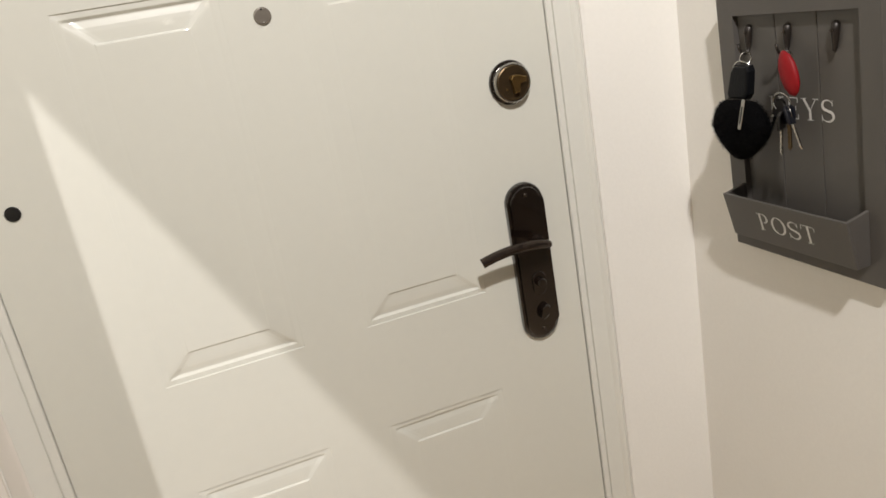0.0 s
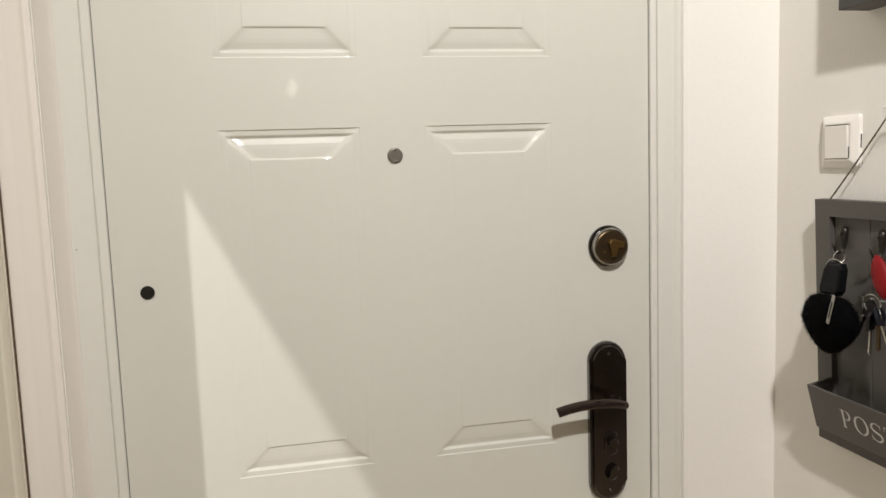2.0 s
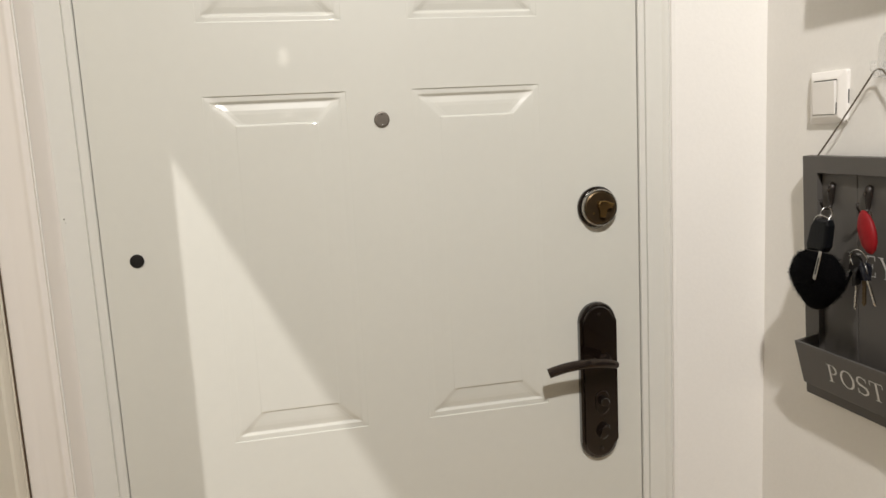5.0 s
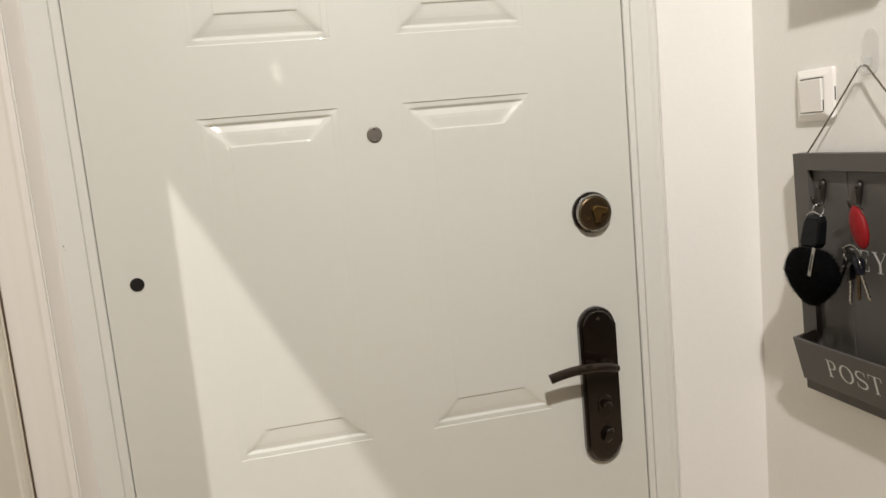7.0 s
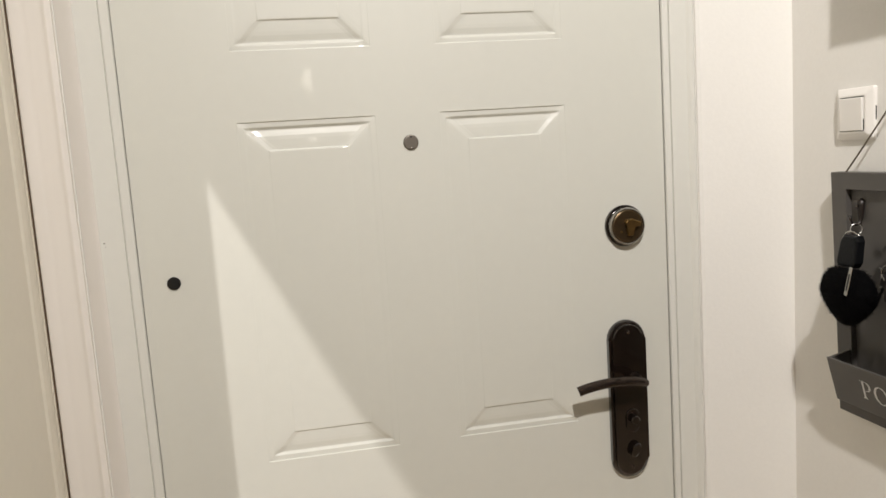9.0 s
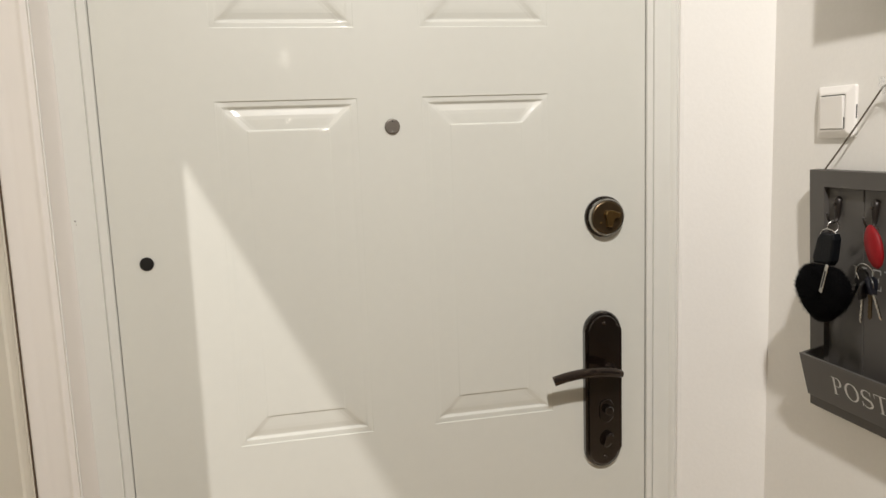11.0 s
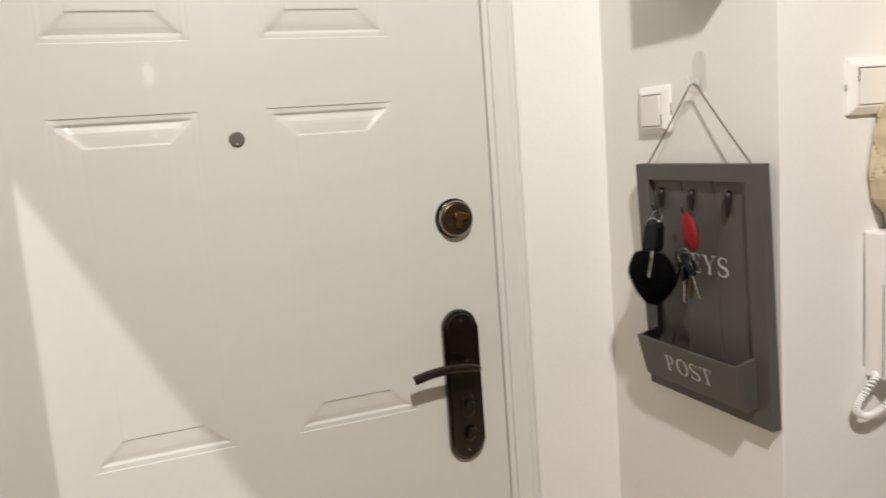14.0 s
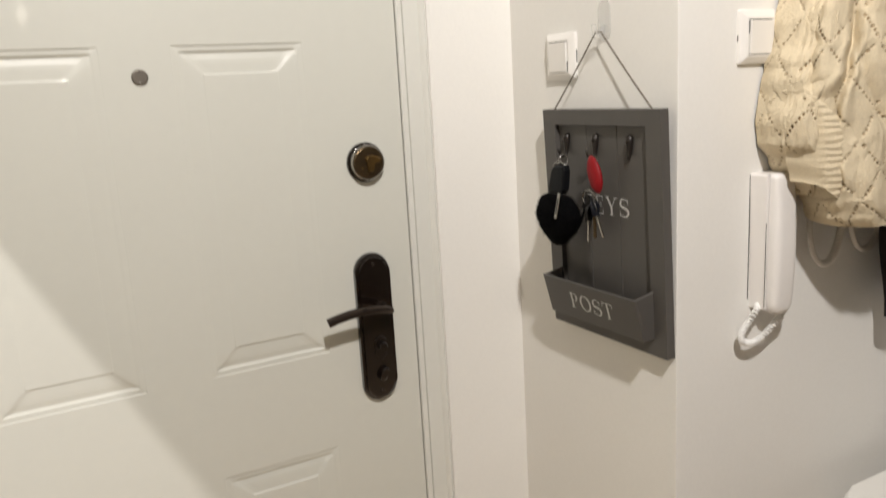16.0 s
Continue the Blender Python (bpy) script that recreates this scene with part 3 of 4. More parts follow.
# clear adhesive hook and the string
hook = thing("adhesive_hook", "clear plastic adhesive hook stuck to the white wall", "wall hook")
part("back", prism([(u * 0.9, v) for u, v in capsule_outline(0.0150, 1.515, 1.578)], 0.003, lambda u, v, w: Vector((KEYX - 0.0032 + w, -0.3130 - u, v)), 0.001), M_CLEAR, hook)
part("prong", sweep([(KEYX - 0.003, -0.3130, 1.537), (KEYX - 0.009, -0.3130, 1.524), (KEYX - 0.017, -0.3130, 1.521), (KEYX - 0.022, -0.3130, 1.530), (KEYX - 0.023, -0.3130, 1.540)], [0.006, 0.006, 0.0055, 0.005, 0.0045], 10, 0.7), M_CLEAR, hook, smooth=True)
string = thing("hanging_string", "thin brown twine over a clear hook", "string")
A, B, C = Vector((1.067, -0.2060, 1.4085)), Vector((1.076, -0.3055, 1.5275)), Vector((1.067, -0.4410, 1.4085))
for p, q, e in ((A, B, -1), (C, Vector((1.076, -0.3200, 1.5275)), 1)):
    part("strand", sweep([p.lerp(q, k / 8) + Vector((0, 0, -0.0016 * math.sin(math.pi * k / 8))) for k in range(9)], 0.0013, 6), M_TWINE, string)
part("loop", sweep([(1.076, -0.3055, 1.5275), (1.0755, -0.3128, 1.5292), (1.076, -0.3200, 1.5275)], 0.0013, 6), M_TWINE, string)


def ring(centre, r, normal, wire, n=28):
    q = Vector(normal).to_track_quat("Z", "Y").to_matrix()
    return sweep([Vector(centre) + q @ Vector((r * math.cos(2 * math.pi * k / n), r * math.sin(2 * math.pi * k / n), 0)) for k in range(n + 1)], wire, 6)


# black fob with a fur heart
fob = thing("car_key_fob", "black leather key fob with a black fur heart", "key fob")
FY = -0.256
part("clip", ring((1.046, FY, 1.3290), 0.0085, (0.2, 1, 0), 0.0011), M_STEEL, fob, smooth=True)
part("split_ring", ring((1.037, FY - 0.004, 1.3125), 0.0150, (1, 0.25, 0.3), 0.0013), M_STEEL, fob, smooth=True)
bm = prism([(-0.0105, 0.024), (0.0105, 0.024), (0.0150, 0.016), (0.0175, -0.016), (0.0135, -0.0235), (-0.0135, -0.0235), (-0.0175, -0.016), (-0.0150, 0.016)], 0.013, lambda u, v, w: Vector((1.027 + w, FY - 0.003 - 1.2 * u - 0.22 * v, 1.2975 + v)), 0.004, 3)
part("case", bm, M_LEATHER, fob)
# fur heart: a lumpy body and many short hairs
HC = Vector((1.026, -0.263, 1.236))


def heart(th, ph):
    c, s = math.cos(th), math.sin(th)
    w = 0.0535 * s ** 0.72 * (1.0 if c > 0.1 else 1.0 - 0.42 * (0.1 - c) ** 1.35)
    z = 0.047 * (c if c < 0 else c ** 1.25 * 0.92) - (0.007 * math.exp(-(s / 0.40) ** 2) if c > 0 else 0)
    return Vector((0.021 * s * math.cos(ph), w * math.sin(ph), z))


bm = bmesh.new()
NU, NV = 32, 20
rows = []
for j in range(NV + 1):
    th = math.pi * (0.02 + 0.96 * j / NV)
    rows.append([bm.verts.new(HC + heart(th, 2 * math.pi * i / NU) * (1 + 0.03 * noise.noise(Vector((i * 0.7, j * 0.7, 3))))) for i in range(NU)])
for a, b in zip(rows, rows[1:]):
    for i in range(NU):
        bm.faces.new((a[i - 1], a[i], b[i], b[i - 1]))
bm.faces.new(rows[0][::-1]), bm.faces.new(rows[-1])
heart_ob = part("fur_heart", bm, M_FUR, fob, "fluffy black fur heart", smooth=True)
rng = random.Random(4)
hv, hf = [], []
for k in range(5200):
    th, ph = math.acos(rng.uniform(-1, 1)), rng.uniform(0, 2 * math.pi)
    p = heart(th, ph)
    d = (p.normalized() + Vector((rng.uniform(-0.5, 0.5), rng.uniform(-0.5, 0.5), rng.uniform(-0.7, 0.2)))).normalized()
    s = d.orthogonal().normalized() * 0.0004
    a, ln = HC + p * 0.97, rng.uniform(0.004, 0.0075)
    i = len(hv)
    hv += [a - s, a + s, a + d * ln]
    hf.append((i, i + 1, i + 2))
tagged(grid_part("hair", hv, hf, M_FUR, heart_ob, smooth=False), kind="stuff")
bm = box(-0.0007, 0.0007, -0.0032, 0.0032, -0.022, 0.022, 0.0005, 1)
bmesh.ops.transform(bm, matrix=Matrix.Translation((1.0015, -0.2945, 1.2610)) @ Matrix.Rotation(radians(16), 4, "X"), verts=bm.verts)
tag = part("metal_tag", bm, M_STEEL, fob, "narrow bright metal tag")
bm = box(-0.0010, -0.0006, -0.0011, 0.0011, -0.014, 0.012)
bmesh.ops.transform(bm, matrix=Matrix.Translation((1.0015, -0.2945, 1.2610)) @ Matrix.Rotation(radians(16), 4, "X"), verts=bm.verts)
part("engraving", bm, M_BLACK, tag)

# red fob with a bunch of keys
bunch = thing("key_bunch", "bunch of keys with a red oval fob hanging from a hook", "keys")
KY = -0.336
part("clip", ring((1.044, KY, 1.3325), 0.0065, (0.3, 1, 0), 0.001), M_STEEL, bunch, smooth=True)
bm = lathe([(0.0015, -0.0335), (0.0075, -0.029), (0.0125, -0.018), (0.0145, -0.002), (0.0135, 0.012), (0.0095, 0.024), (0.0045, 0.0315), (0.001, 0.0335)], (0, 0, 0), (0, 0, 1), 20)
bmesh.ops.transform(bm, matrix=Matrix.Translation((1.040, KY - 0.006, 1.3110)) @ Matrix.Rotation(radians(-19), 4, "X") @ Matrix.Diagonal((0.5, 1.05, 0.92, 1)), verts=bm.verts)
part("red_fob", bm, M_RED, bunch, "stitched red oval fob", smooth=True)
part("split_ring", ring((1.044, KY + 0.012, 1.2700), 0.0145, (1, 0.1, 0.2), 0.0013), M_STEEL, bunch, smooth=True)
part("split_ring", ring((1.040, KY - 0.004, 1.2590), 0.0095, (1, -0.5, 0.2), 0.0011), M_STEEL, bunch, smooth=True)


def key(y, x, swing, top, head, brass, yaw=62):
    k = part("key", prism([(-0.0095, 0.0), (-0.0105, -0.010), (-0.008, -0.021), (0.008, -0.021), (0.0105, -0.010), (0.0095, 0.0), (0.004, 0.004), (-0.004, 0.004)], 0.004, lambda u, v, w: Vector((-0.002 + w, u, v)), 0.0012), head, bunch)
    bl = [(-0.0030, -0.020), (0.0030, -0.020)] + [(0.0030 - (0.0014 if n % 2 else 0), -0.026 - 0.0032 * n) for n in range(9)] + [(0.0, -0.0565), (-0.0030, -0.053)]
    part("blade", prism(bl, 0.002, lambda u, v, w: Vector((-0.001 + w, u, v))), brass, k)
    k.matrix_basis = pose(x, y, top, swing) @ pose(0, 0, 0, 0, 3, yaw)
    return k


key(KY + 0.016, 1.046, 25, 1.2700, M_BLACK, M_STEEL, -5)
key(KY + 0.009, 1.040, 7, 1.2560, M_BLACK, M_STEEL, 112)
key(KY + 0.000, 1.043, -4, 1.2640, M_NAVY, M_BRASSD, 5)
key(KY - 0.006, 1.036, -20, 1.2650, M_NAVY, M_STEEL, 118)

# charcoal box with script letters above
hb = thing("wall_box", "charcoal wooden wall box with raised script word", "wall box")
HY0, HY1, HZ0, HZ1, HD = -0.412, -0.250, 1.680, 1.86, 0.050
X1 = KEYX
part("front", box(X1 - HD, X1 - HD + 0.008, HY0, HY1, HZ0, HZ1, 0.001), M_GREYD, hb)
part("side", box(X1 - HD + 0.008, X1, HY0, HY0 + 0.008, HZ0, HZ1, 0.001), M_GREYD, hb)
part("side", box(X1 - HD + 0.008, X1, HY1 - 0.008, HY1, HZ0, HZ1, 0.001), M_GREYD, hb)
part("bottom", box(X1 - HD + 0.008, X1, HY0 + 0.008, HY1 - 0.008, HZ0, HZ0 + 0.008), M_GREYD, hb)
w = words("lettering", "Home", 0.050, Matrix.Translation((X1 - HD - 0.003, -0.326, 1.725)) @ Matrix.Rotation(radians(-4), 4, "X") @ FACE_EAST, M_STEEL, hb, shear=0.35, depth=0.0012, width=0.118, thick=-0.0016)
w["label"] = "raised metal script letters"

# ---- entry phone ----
phone = thing("entry_phone", "white plastic wall handset with a coiled cord", "entry phone")
P0, P1, PZ0, PZ1 = 1.2440, 1.2985, 1.078, 1.300


part("cradle", prism(rounded(P0, P1, PZ0 + 0.005, PZ1, 0.004), 0.031, lambda u, v, w: Vector((u + (0.004 if v < PZ0 + 0.02 and u < P0 + 0.02 else 0), PIERY - 0.031 + w, v)), 0.002), M_PHONE, phone)
# thin dark strip painting the shadow line between phone and wall
part("back_gap_shade", box(P0 - 0.0003, P0 + 0.001, PIERY - 0.0008, PIERY, PZ0 + 0.020, PZ1 - 0.002), M_GAP, phone)
# handset: bowed outer shell
NUH, NVH = 18, 28
vsh, fsh = [], []
for j in range(NVH + 1):
    t = j / NVH
    z = PZ0 + (PZ1 - PZ0) * t
    endr = min(1.0, math.sqrt(max(0.0, 1 - max(0.0, (0.10 - t) / 0.10) ** 2)) * 0.35 + 0.65)
    endt = min(1.0, math.sqrt(max(0.0, 1 - max(0.0, (t - 0.97) / 0.03) ** 2)) * 0.12 + 0.88)
    half = (P1 - P0 - 0.006) / 2 * (0.93 + 0.07 * math.sin(math.pi * min(1, t * 1.15))) * endr
    dep = (0.012 + 0.008 * math.sin(math.pi * min(1, 0.1 + 0.85 * t))) * (0.6 + 0.4 * endr) * endt
    for i in range(NUH + 1):
        a = math.pi * i / NUH
        c, s = math.cos(a), math.sin(a)
        vsh.append(((P0 + P1) / 2 + 0.002 - half * math.copysign(abs(c) ** 0.45, c), PIERY - 0.0315 - dep * abs(s) ** 0.5, z))
for j in range(NVH):
    for i in range(NUH):
        q = j * (NUH + 1) + i
        fsh.append((q, q + 1, q + NUH + 2, q + NUH + 1))
fsh.append(tuple(range(NUH + 1))[::-1])
fsh.append(tuple(NVH * (NUH + 1) + i for i in range(NUH + 1)))
grid_part("handset", vsh, fsh, M_PHONE, phone)
part("seam", box(P0 + 0.0014, P0 + 0.0018, PIERY - 0.0314, PIERY - 0.0305, PZ0 + 0.012, PZ1 - 0.075), M_GAP, phone)
part("socket", lathe([(0.004, 0), (0.004, 0.008), (0.0035, 0.01)], (P0 + 0.006, PIERY - 0.015, PZ0 + 0.014), (0, 0, -1), 12), M_PHONE, phone)
# coiled cord hanging in a narrow loop
bends = [Vector(p) for p in ((1.2510, PIERY - 0.015, 1.092), (1.2460, PIERY - 0.018, 1.084), (1.2220, PIERY - 0.019, 1.064), (1.2085, PIERY - 0.020, 1.051), (1.2120, PIERY - 0.020, 1.0385), (1.2320, PIERY - 0.020, 1.0315), (1.2540, PIERY - 0.021, 1.0365), (1.2760, PIERY - 0.024, 1.0530), (1.2930, PIERY - 0.028, 1.0680))]
path = []
for k in range(41):
    f = k / 40 * (len(bends) - 1)
    i = min(len(bends) - 2, int(f))
    a, b, c, d = bends[max(0, i - 1)], bends[i], bends[i + 1], bends[min(len(bends) - 1, i + 2)]
    t = f - i
    path.append(0.5 * (2 * b + (c - a) * t + (2 * a - 5 * b + 4 * c - d) * t * t + (3 * b - a - 3 * c + d) * t ** 3))
coil = []
TURNS, PER = 40, 10
for k in range(TURNS * PER + 1):
    f = k / (TURNS * PER) * 40
    i = min(39, int(f))
    p = path[i].lerp(path[i + 1], f - i)
    tdir = (path[min(40, i + 2)] - path[max(0, i - 1)]).normalized()
    u = tdir.cross(Vector((0, 1, 0))).normalized()
    v = tdir.cross(u)
    a = 2 * math.pi * k / PER
    coil.append(p + 0.0042 * (math.cos(a) * u + math.sin(a) * v))
part("coiled_cord", sweep(coil, 0.0018, 6), M_CORD, phone, "white coiled cord", smooth=True)
part("cord_end", sweep([path[-1], path[-1] + Vector((0.004, -0.002, 0.006)), path[-1] + Vector((0.003, -0.004, 0.016))], 0.003, 8), M_CORD, phone)

# ---- knitted cardigan on its hanger ----
cardigan = thing("cardigan", "cream openwork knitted wool cardigan hanging in folds", "cardigan")


def lace(s, v, W=0.067, Hh=0.090, K=8):
    """Eyelets stand in rows along a lattice of lozenges: how deep an eyelet is here, and how far the lozenge puffs out."""
    w1, w2 = noise.noise(Vector((s * 9, v * 9, 2))), noise.noise(Vector((s * 9, v * 9, 8)))
    a, b = s / W + v / Hh + 0.12 * w1, s / W - v / Hh + 0.12 * w2
    eye, puff = 0.0, 1.0
    for p, q in ((a, b), (b, a)):
        d = abs(p - round(p))
        puff = min(puff, 2 * d)
        if d < 0.11:
            e = abs(q * K - math.floor(q * K) - 0.5)
            if abs(q - round(q)) > 0.07 and noise.noise(Vector((math.floor(q * K) * 1.7, round(p) * 3.1, 7))) > -0.30:
                eye = max(eye, 1 - (d / 0.034) ** 2 - (e / 0.36) ** 2)
    return max(0.0, eye), puff * (2 - puff)


def knit(name, centre, half, depth, z0, z1, nu, nv, a0, a1, seed, parent, folds, creases, wrap):
    """A hanging tube of knit: centre, half width and depth by height, angle a0 to a1 round it; wrap: how far its side turns in towards the wall."""
    vv, ff, deep = [], [], []
    for j in range(nv + 1):
        t = j / nv
        z = z0 + (z1 - z0) * t
        cx, cy = centre(z)
        hx, hy = half(z), depth(z)
        calm = 0.35 + 0.65 * min(1.0, (z - z0) / 0.08)
        for i in range(nu + 1):
            a = a0 + (a1 - a0) * i / nu
            s = a * (hx + hy) * 0.5 if a >= 0 else -(PIERY - cy) * a / a0
            n = Vector((-math.cos(a), -math.sin(a), 0))
            wob = 0.0
            for fr, amp, drift, phase in folds:
                wob += calm * amp * (abs(math.sin(0.5 * (fr * a + drift * (z - z0) + phase + 1.8 * noise.noise(Vector((a * 0.8, z * 5, seed)))))) - 0.6)
            wob += 0.0045 * noise.noise(Vector((a * 2.0, z * 11, seed + 9)))
            wob += 0.0024 * noise.noise(Vector((a * 5.0, z * 24, seed + 3)))
            wob += 0.0016 * noise.noise(Vector((a * 14.0, z * 60, seed + 5)))
            here = cx - hx * math.cos(a)
            for line, deepest, wide in creases:
                if line[0][0] - 0.03 < z < line[-1][0] + 0.03:
                    ends = min(1.0, (z - line[0][0] + 0.03) / 0.05, (line[-1][0] + 0.03 - z) / 0.05)
                    off = (here - ease(z, line) - 0.003 * noise.noise(Vector((z * 40, seed, 1)))) / wide
                    wob += ends * deepest * (0.45 * math.exp(-((abs(off) - 2.2) / 1.1) ** 2) - math.exp(-off * off))
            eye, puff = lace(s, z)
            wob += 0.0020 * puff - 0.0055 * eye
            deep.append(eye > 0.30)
            p = Vector((cx, cy, z)) + Vector((-hx * math.cos(a), -hy * math.sin(a), 0)) + n * wob
            if a < 0:
                k = a / a0
                p.x, p.y = cx - hx * (1 - wrap * k * k) + n.x * wob * (1 - 0.5 * k), cy + (PIERY - 0.003 - cy) * k
            p.y = min(p.y, PIERY - 0.004)
            vv.append(p)
    # faces deep in an eyelet get the shaded wool colour as painted-in shade
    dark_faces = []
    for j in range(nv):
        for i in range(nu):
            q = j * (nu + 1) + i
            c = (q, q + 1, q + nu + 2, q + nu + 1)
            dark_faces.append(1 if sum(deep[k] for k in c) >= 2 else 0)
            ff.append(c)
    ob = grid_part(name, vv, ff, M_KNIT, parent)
    ob.data.materials.append(M_KNIT_SHADE)
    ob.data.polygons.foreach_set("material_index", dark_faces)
    return ob


def ease(z, rows):
    """Straight steps between (height, value) rows."""
    for (za, va), (zb, vb) in zip(rows, rows[1:]):
        if z <= zb:
            f = (z - za) / (zb - za)
            f = min(1, max(0, f))
            f = f * f * (3 - 2 * f)
            return va + (vb - va) * f
    return rows[-1][1]


COATY = PIERY - 0.058
# left and right outlines of sleeve and body by height
SL = [(1.262, 1.3), (1.29, 1.288), (1.316, 1.272), (1.348, 1.243), (1.382, 1.2365), (1.42, 1.244), (1.46, 1.255), (1.51, 1.273), (1.578, 1.295), (1.617, 1.305), (1.648, 1.307), (1.69, 1.326), (1.9, 1.37)]
SR = [(1.262, 1.345), (1.31, 1.335), (1.364, 1.325), (1.455, 1.290), (1.603, 1.306), (1.690, 1.318), (1.90, 1.38)]
SD = [(1.262, 0.022), (1.31, 0.040), (1.38, 0.048), (1.50, 0.045), (1.65, 0.036), (1.90, 0.03)]
BL = [(1.205, 1.340), (1.235, 1.312), (1.262, 1.298), (1.30, 1.290), (1.35, 1.290), (1.455, 1.266), (1.60, 1.294), (1.70, 1.304), (1.90, 1.35)]
BR = [(1.205, 1.475), (1.24, 1.515), (1.40, 1.530), (1.613, 1.452), (1.690, 1.418), (1.90, 1.40)]
BD = [(1.205, 0.058), (1.25, 0.072), (1.35, 0.068), (1.60, 0.050), (1.90, 0.04)]


def middle(rows_a, rows_b):
    return lambda z: (0.5 * (ease(z, rows_a) + ease(z, rows_b)), COATY)


def half_of(rows_a, rows_b):
    return lambda z: 0.5 * (ease(z, rows_b) - ease(z, rows_a))


# deep creases, as (height, x) lines with depth and width
CREASE_SLEEVE = [(1.407, 1.243), (1.454, 1.261), (1.502, 1.267), (1.573, 1.288), (1.613, 1.290), (1.669, 1.288)]
CREASE_FRONT = [(1.557, 1.327), (1.597, 1.333), (1.636, 1.314), (1.689, 1.327)]
CREASE_CUFF = [(1.270, 1.300), (1.330, 1.294), (1.371, 1.292), (1.416, 1.290), (1.452, 1.299), (1.520, 1.312)]
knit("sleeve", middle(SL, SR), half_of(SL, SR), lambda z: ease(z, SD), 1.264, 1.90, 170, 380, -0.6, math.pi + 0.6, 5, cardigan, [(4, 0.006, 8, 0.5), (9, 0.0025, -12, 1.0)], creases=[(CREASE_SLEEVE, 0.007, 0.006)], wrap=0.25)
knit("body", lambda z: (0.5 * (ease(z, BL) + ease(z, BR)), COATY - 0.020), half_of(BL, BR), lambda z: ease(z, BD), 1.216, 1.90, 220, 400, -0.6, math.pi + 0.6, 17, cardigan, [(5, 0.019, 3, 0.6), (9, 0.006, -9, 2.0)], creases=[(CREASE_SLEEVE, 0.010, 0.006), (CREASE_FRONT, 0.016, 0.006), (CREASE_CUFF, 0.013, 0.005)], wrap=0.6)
# ribbed cuff, folded flat with its ribs across
CL = [(1.266, 1.264), (1.303, 1.254), (1.373, 1.250), (1.436, 1.246)]
CR = [(1.266, 1.300), (1.335, 1.299), (1.376, 1.294), (1.436, 1.254)]
vv, ff = [], []
NUc, NVc = 28, 190
for j in range(NVc + 1):
    t = j / NVc
    z = 1.262 + 0.174 * t
    xa, xb = ease(z, CL), ease(z, CR)
    for i in range(NUc + 1):
        u = min(1.0, i / 20)
        back = max(0.0, i / 20 - 1.0)
        lift = 0.014 * math.sin(math.pi * min(1, 0.12 + 0.86 * t)) ** 0.7 * math.sin(0.5 * math.pi * u) - 0.010 * (1 - u) ** 2 - 0.040 * max(0.0, (0.40 - u) / 0.40) ** 2 - 0.022 * max(0.0, (t - 0.62) / 0.38) ** 2
        zz = z + 0.006 * u * (1 - 2 * t) - 0.004 * u + 0.028 * (1 - t) * (1 - u) + 0.003 * noise.noise(Vector((u * 2, z * 30, 3)))
        rib = 0.0009 * math.sin(2 * math.pi * (zz + 0.0025 * noise.noise(Vector((u * 1.5, z * 40, 6)))) / 0.0100) * min(1.0, u * 2.5)
        wide = xa + (xb - xa) * u - 0.020 * back + 0.002 * noise.noise(Vector((1, z * 45, 12))) * u
        vv.append((wide, COATY - 0.047 - lift - rib + 0.085 * back, zz))
for j in range(NVc):
    for i in range(NUc):
        q = j * (NUc + 1) + i
        ff.append((q, q + 1, q + NUc + 2, q + NUc + 1))
grid_part("cuff", vv, ff, M_KNIT, cardigan, "ribbed knitted cuff")

hanger = thing("coat_hanger", "varnished wooden coat hanger under a cream cardigan", "coat hanger")
part("bar", sweep([(1.2860, COATY + 0.010, 1.650), (1.2800, COATY + 0.010, 1.664), (1.2830, COATY + 0.010, 1.684), (1.296, COATY + 0.010, 1.708), (1.32, COATY, 1.745), (1.36, COATY, 1.80), (1.42, COATY, 1.85)], [0.005, 0.0090, 0.0105, 0.011, 0.011, 0.011, 0.011], 14), M_WOOD, hanger, smooth=True)
part("hook_wire", sweep([(1.42, COATY, 1.85), (1.42, COATY, 1.93), (1.43, PIERY - 0.05, 1.96), (1.43, PIERY - 0.02, 1.955), (1.43, PIERY, 1.94)], 0.002, 8), M_STEEL, hanger)

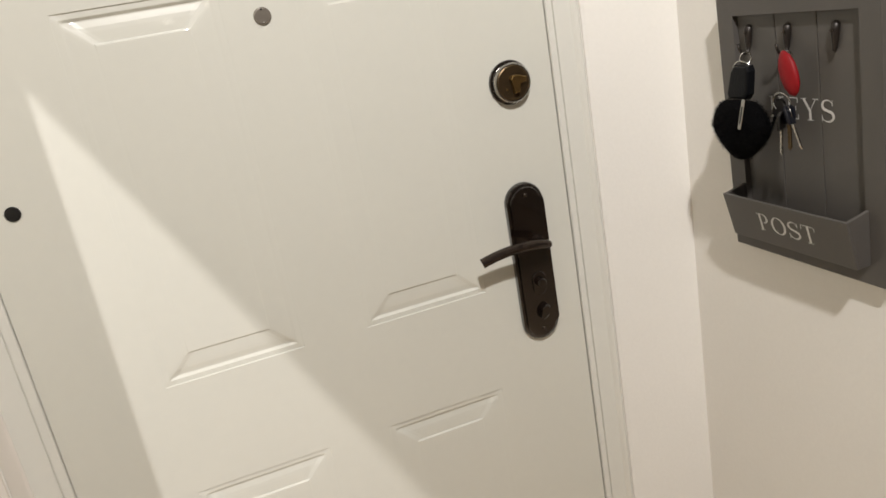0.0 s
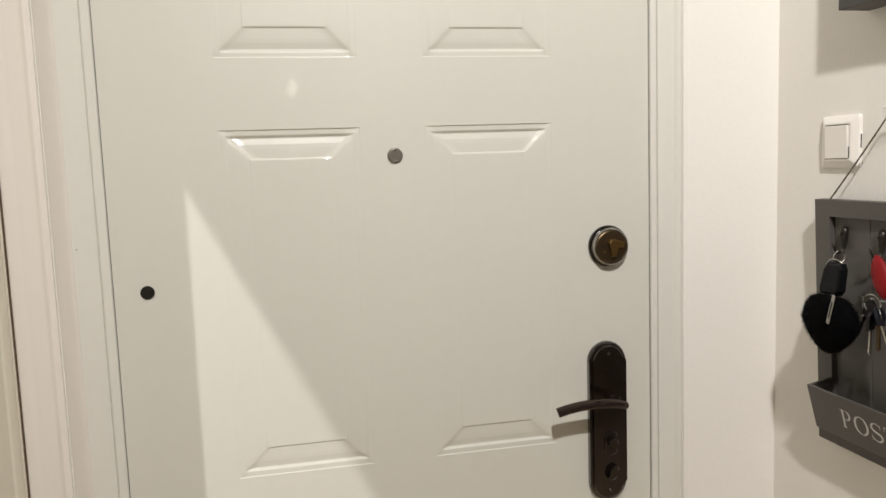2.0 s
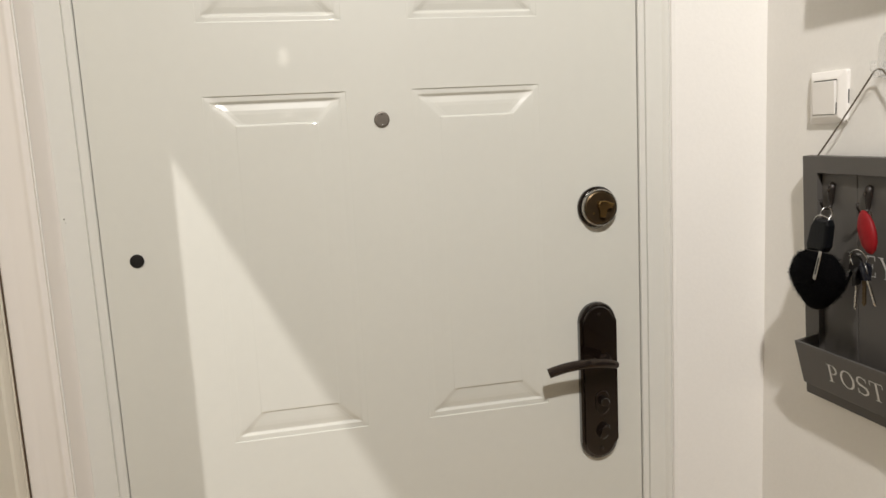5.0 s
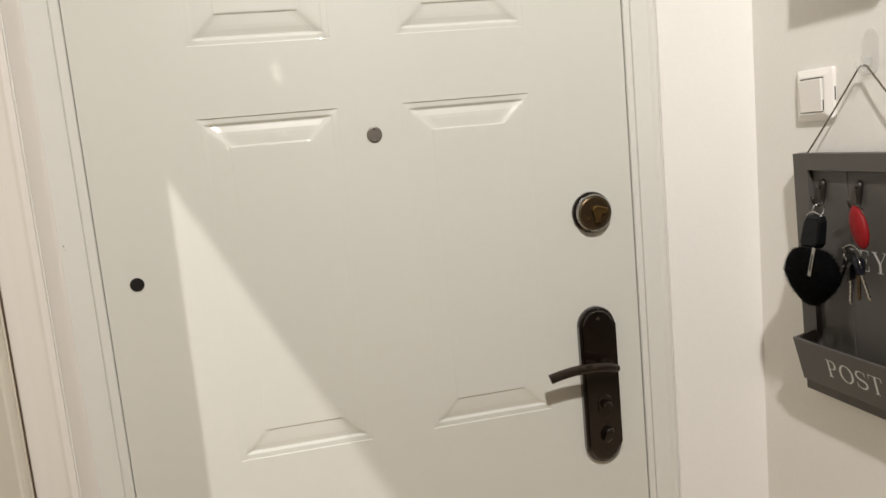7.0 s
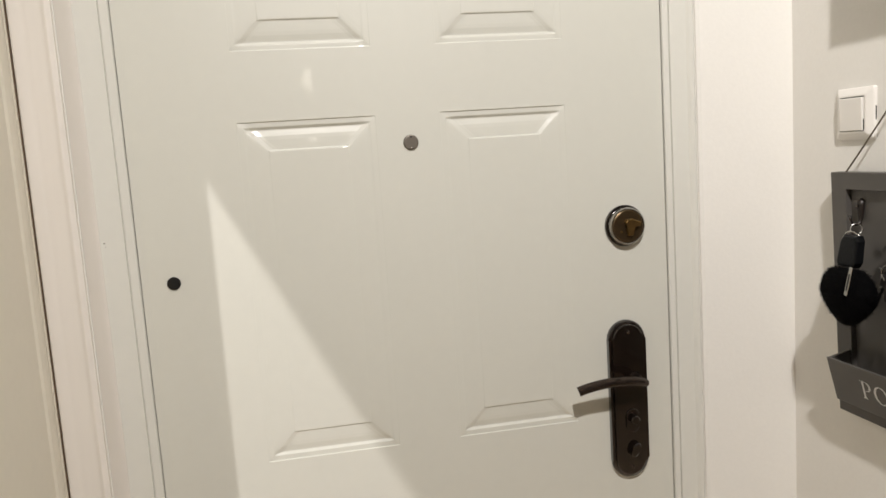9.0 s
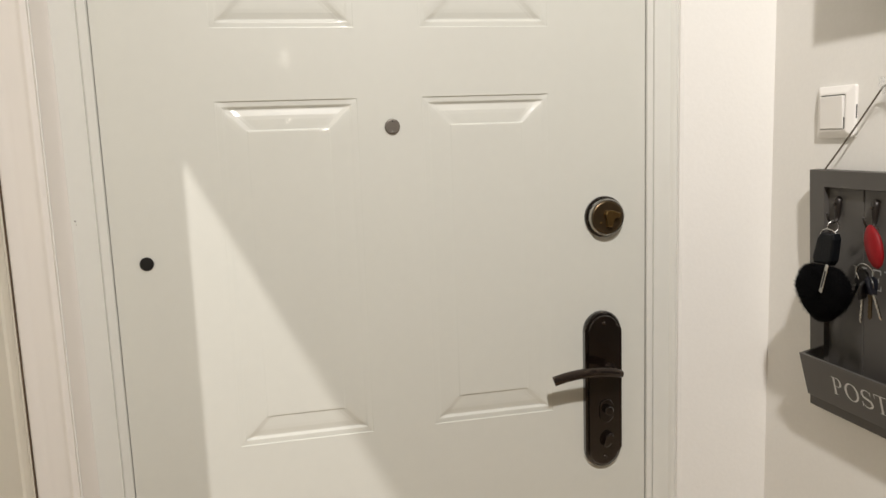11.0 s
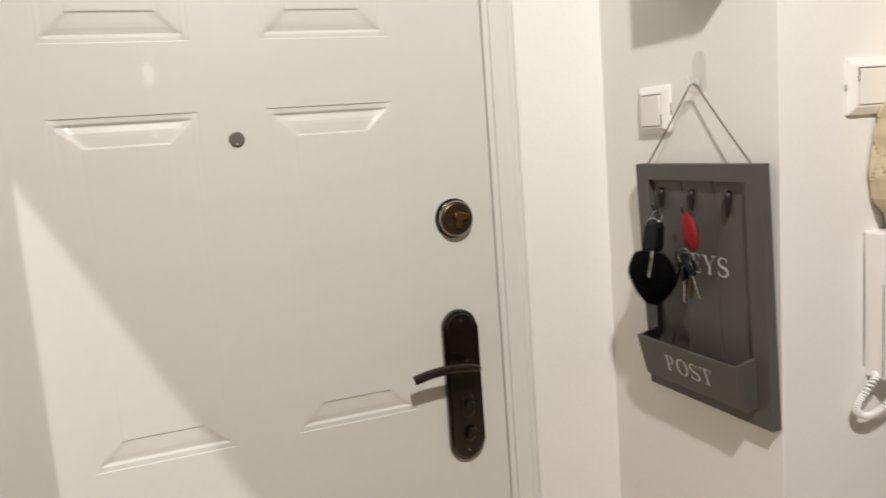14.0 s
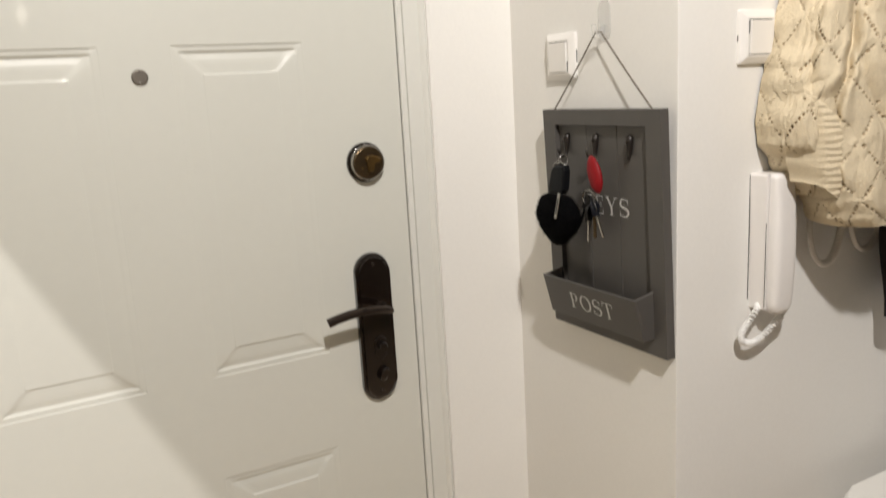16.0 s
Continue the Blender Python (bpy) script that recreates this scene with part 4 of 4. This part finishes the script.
strap = thing("hanging_strap", "pale fabric strap hanging in two loops below a cardigan", "strap")
for x0, x1, zt, zb in ((1.360, 1.446, 1.235, 1.134), (1.468, 1.556, 1.225, 1.143)):
    pts = [((x0 + x1) / 2 - (x1 - x0) / 2 * math.cos(math.pi * k / 20), PIERY - 0.022, zt - (zt - zb) * math.sin(math.pi * k / 20) ** 0.8) for k in range(21)]
    part("loop", sweep(pts, 0.0060, 8, 0.75), M_STRAP, strap, smooth=True)

dark = thing("dark_coat", "dark wool coat hanging on the hall wall", "coat")
vv, ff = [], []
for j in range(41):
    z = 1.03 + 0.87 * j / 40
    for i in range(49):
        a = -0.3 + (math.pi + 0.6) * i / 48
        wob = 0.012 * math.sin(6 * a + 3 * z) + 0.008 * noise.noise(Vector((a * 2, z * 6, 40)))
        c = ease(z, [(1.03, 1.666), (1.19, 1.632), (1.50, 1.612), (1.62, 1.578), (1.90, 1.565)])
        hx = 0.125 + 0.4 * wob
        vv.append((c - hx * math.cos(a), min(PIERY - 0.004, PIERY - 0.065 - (0.055 + wob) * math.sin(a)), z + 0.01 * math.sin(5 * a) * (j == 0)))
for j in range(40):
    for i in range(48):
        q = j * 49 + i
        ff.append((q, q + 1, q + 50, q + 49))
ff.append(tuple(range(49)))
ff.append(tuple(40 * 49 + i for i in range(49))[::-1])
grid_part("cloth", vv, ff, M_DARKCLOTH, dark)
part("collar_loop", sweep([(1.595, PIERY - 0.04, 1.88), (1.595, PIERY - 0.02, 1.92), (1.595, PIERY, 1.925)], 0.004, 6), M_DARKCLOTH, dark)

# white shoe cabinet below the coats
cab = thing("shoe_cabinet", "white lacquered low cabinet with a rounded top by the wall", "cabinet")
part("body", box(1.42, 1.95, -0.880, -0.535, 0.0, 0.688, 0.006, 2), M_BIN, cab)
part("top", prism(rounded(1.388, 1.98, -0.905, -0.520, 0.075, 8), 0.032, lambda u, v, w: Vector((u, v, 0.722 - w)), 0.010, 4), M_BIN, cab)

# pendant lamp at the far end of the hall, mirrored in the glossy door
pend = thing("pendant_lamp", "small lit pendant lamp at the far end of the hall", "lamp")
part("glass", lathe([(0.012, 0.10), (0.035, 0.07), (0.04, 0.0), (0.035, -0.07), (0.01, -0.10)], (0.46, -7.5, 2.40), (0, 0, 1), 20), M_BULB, pend, smooth=True)
part("rod", sweep([(0.46, -7.5, 2.5), (0.46, -7.5, H + 0.04)], 0.006, 8), M_STEEL, pend)
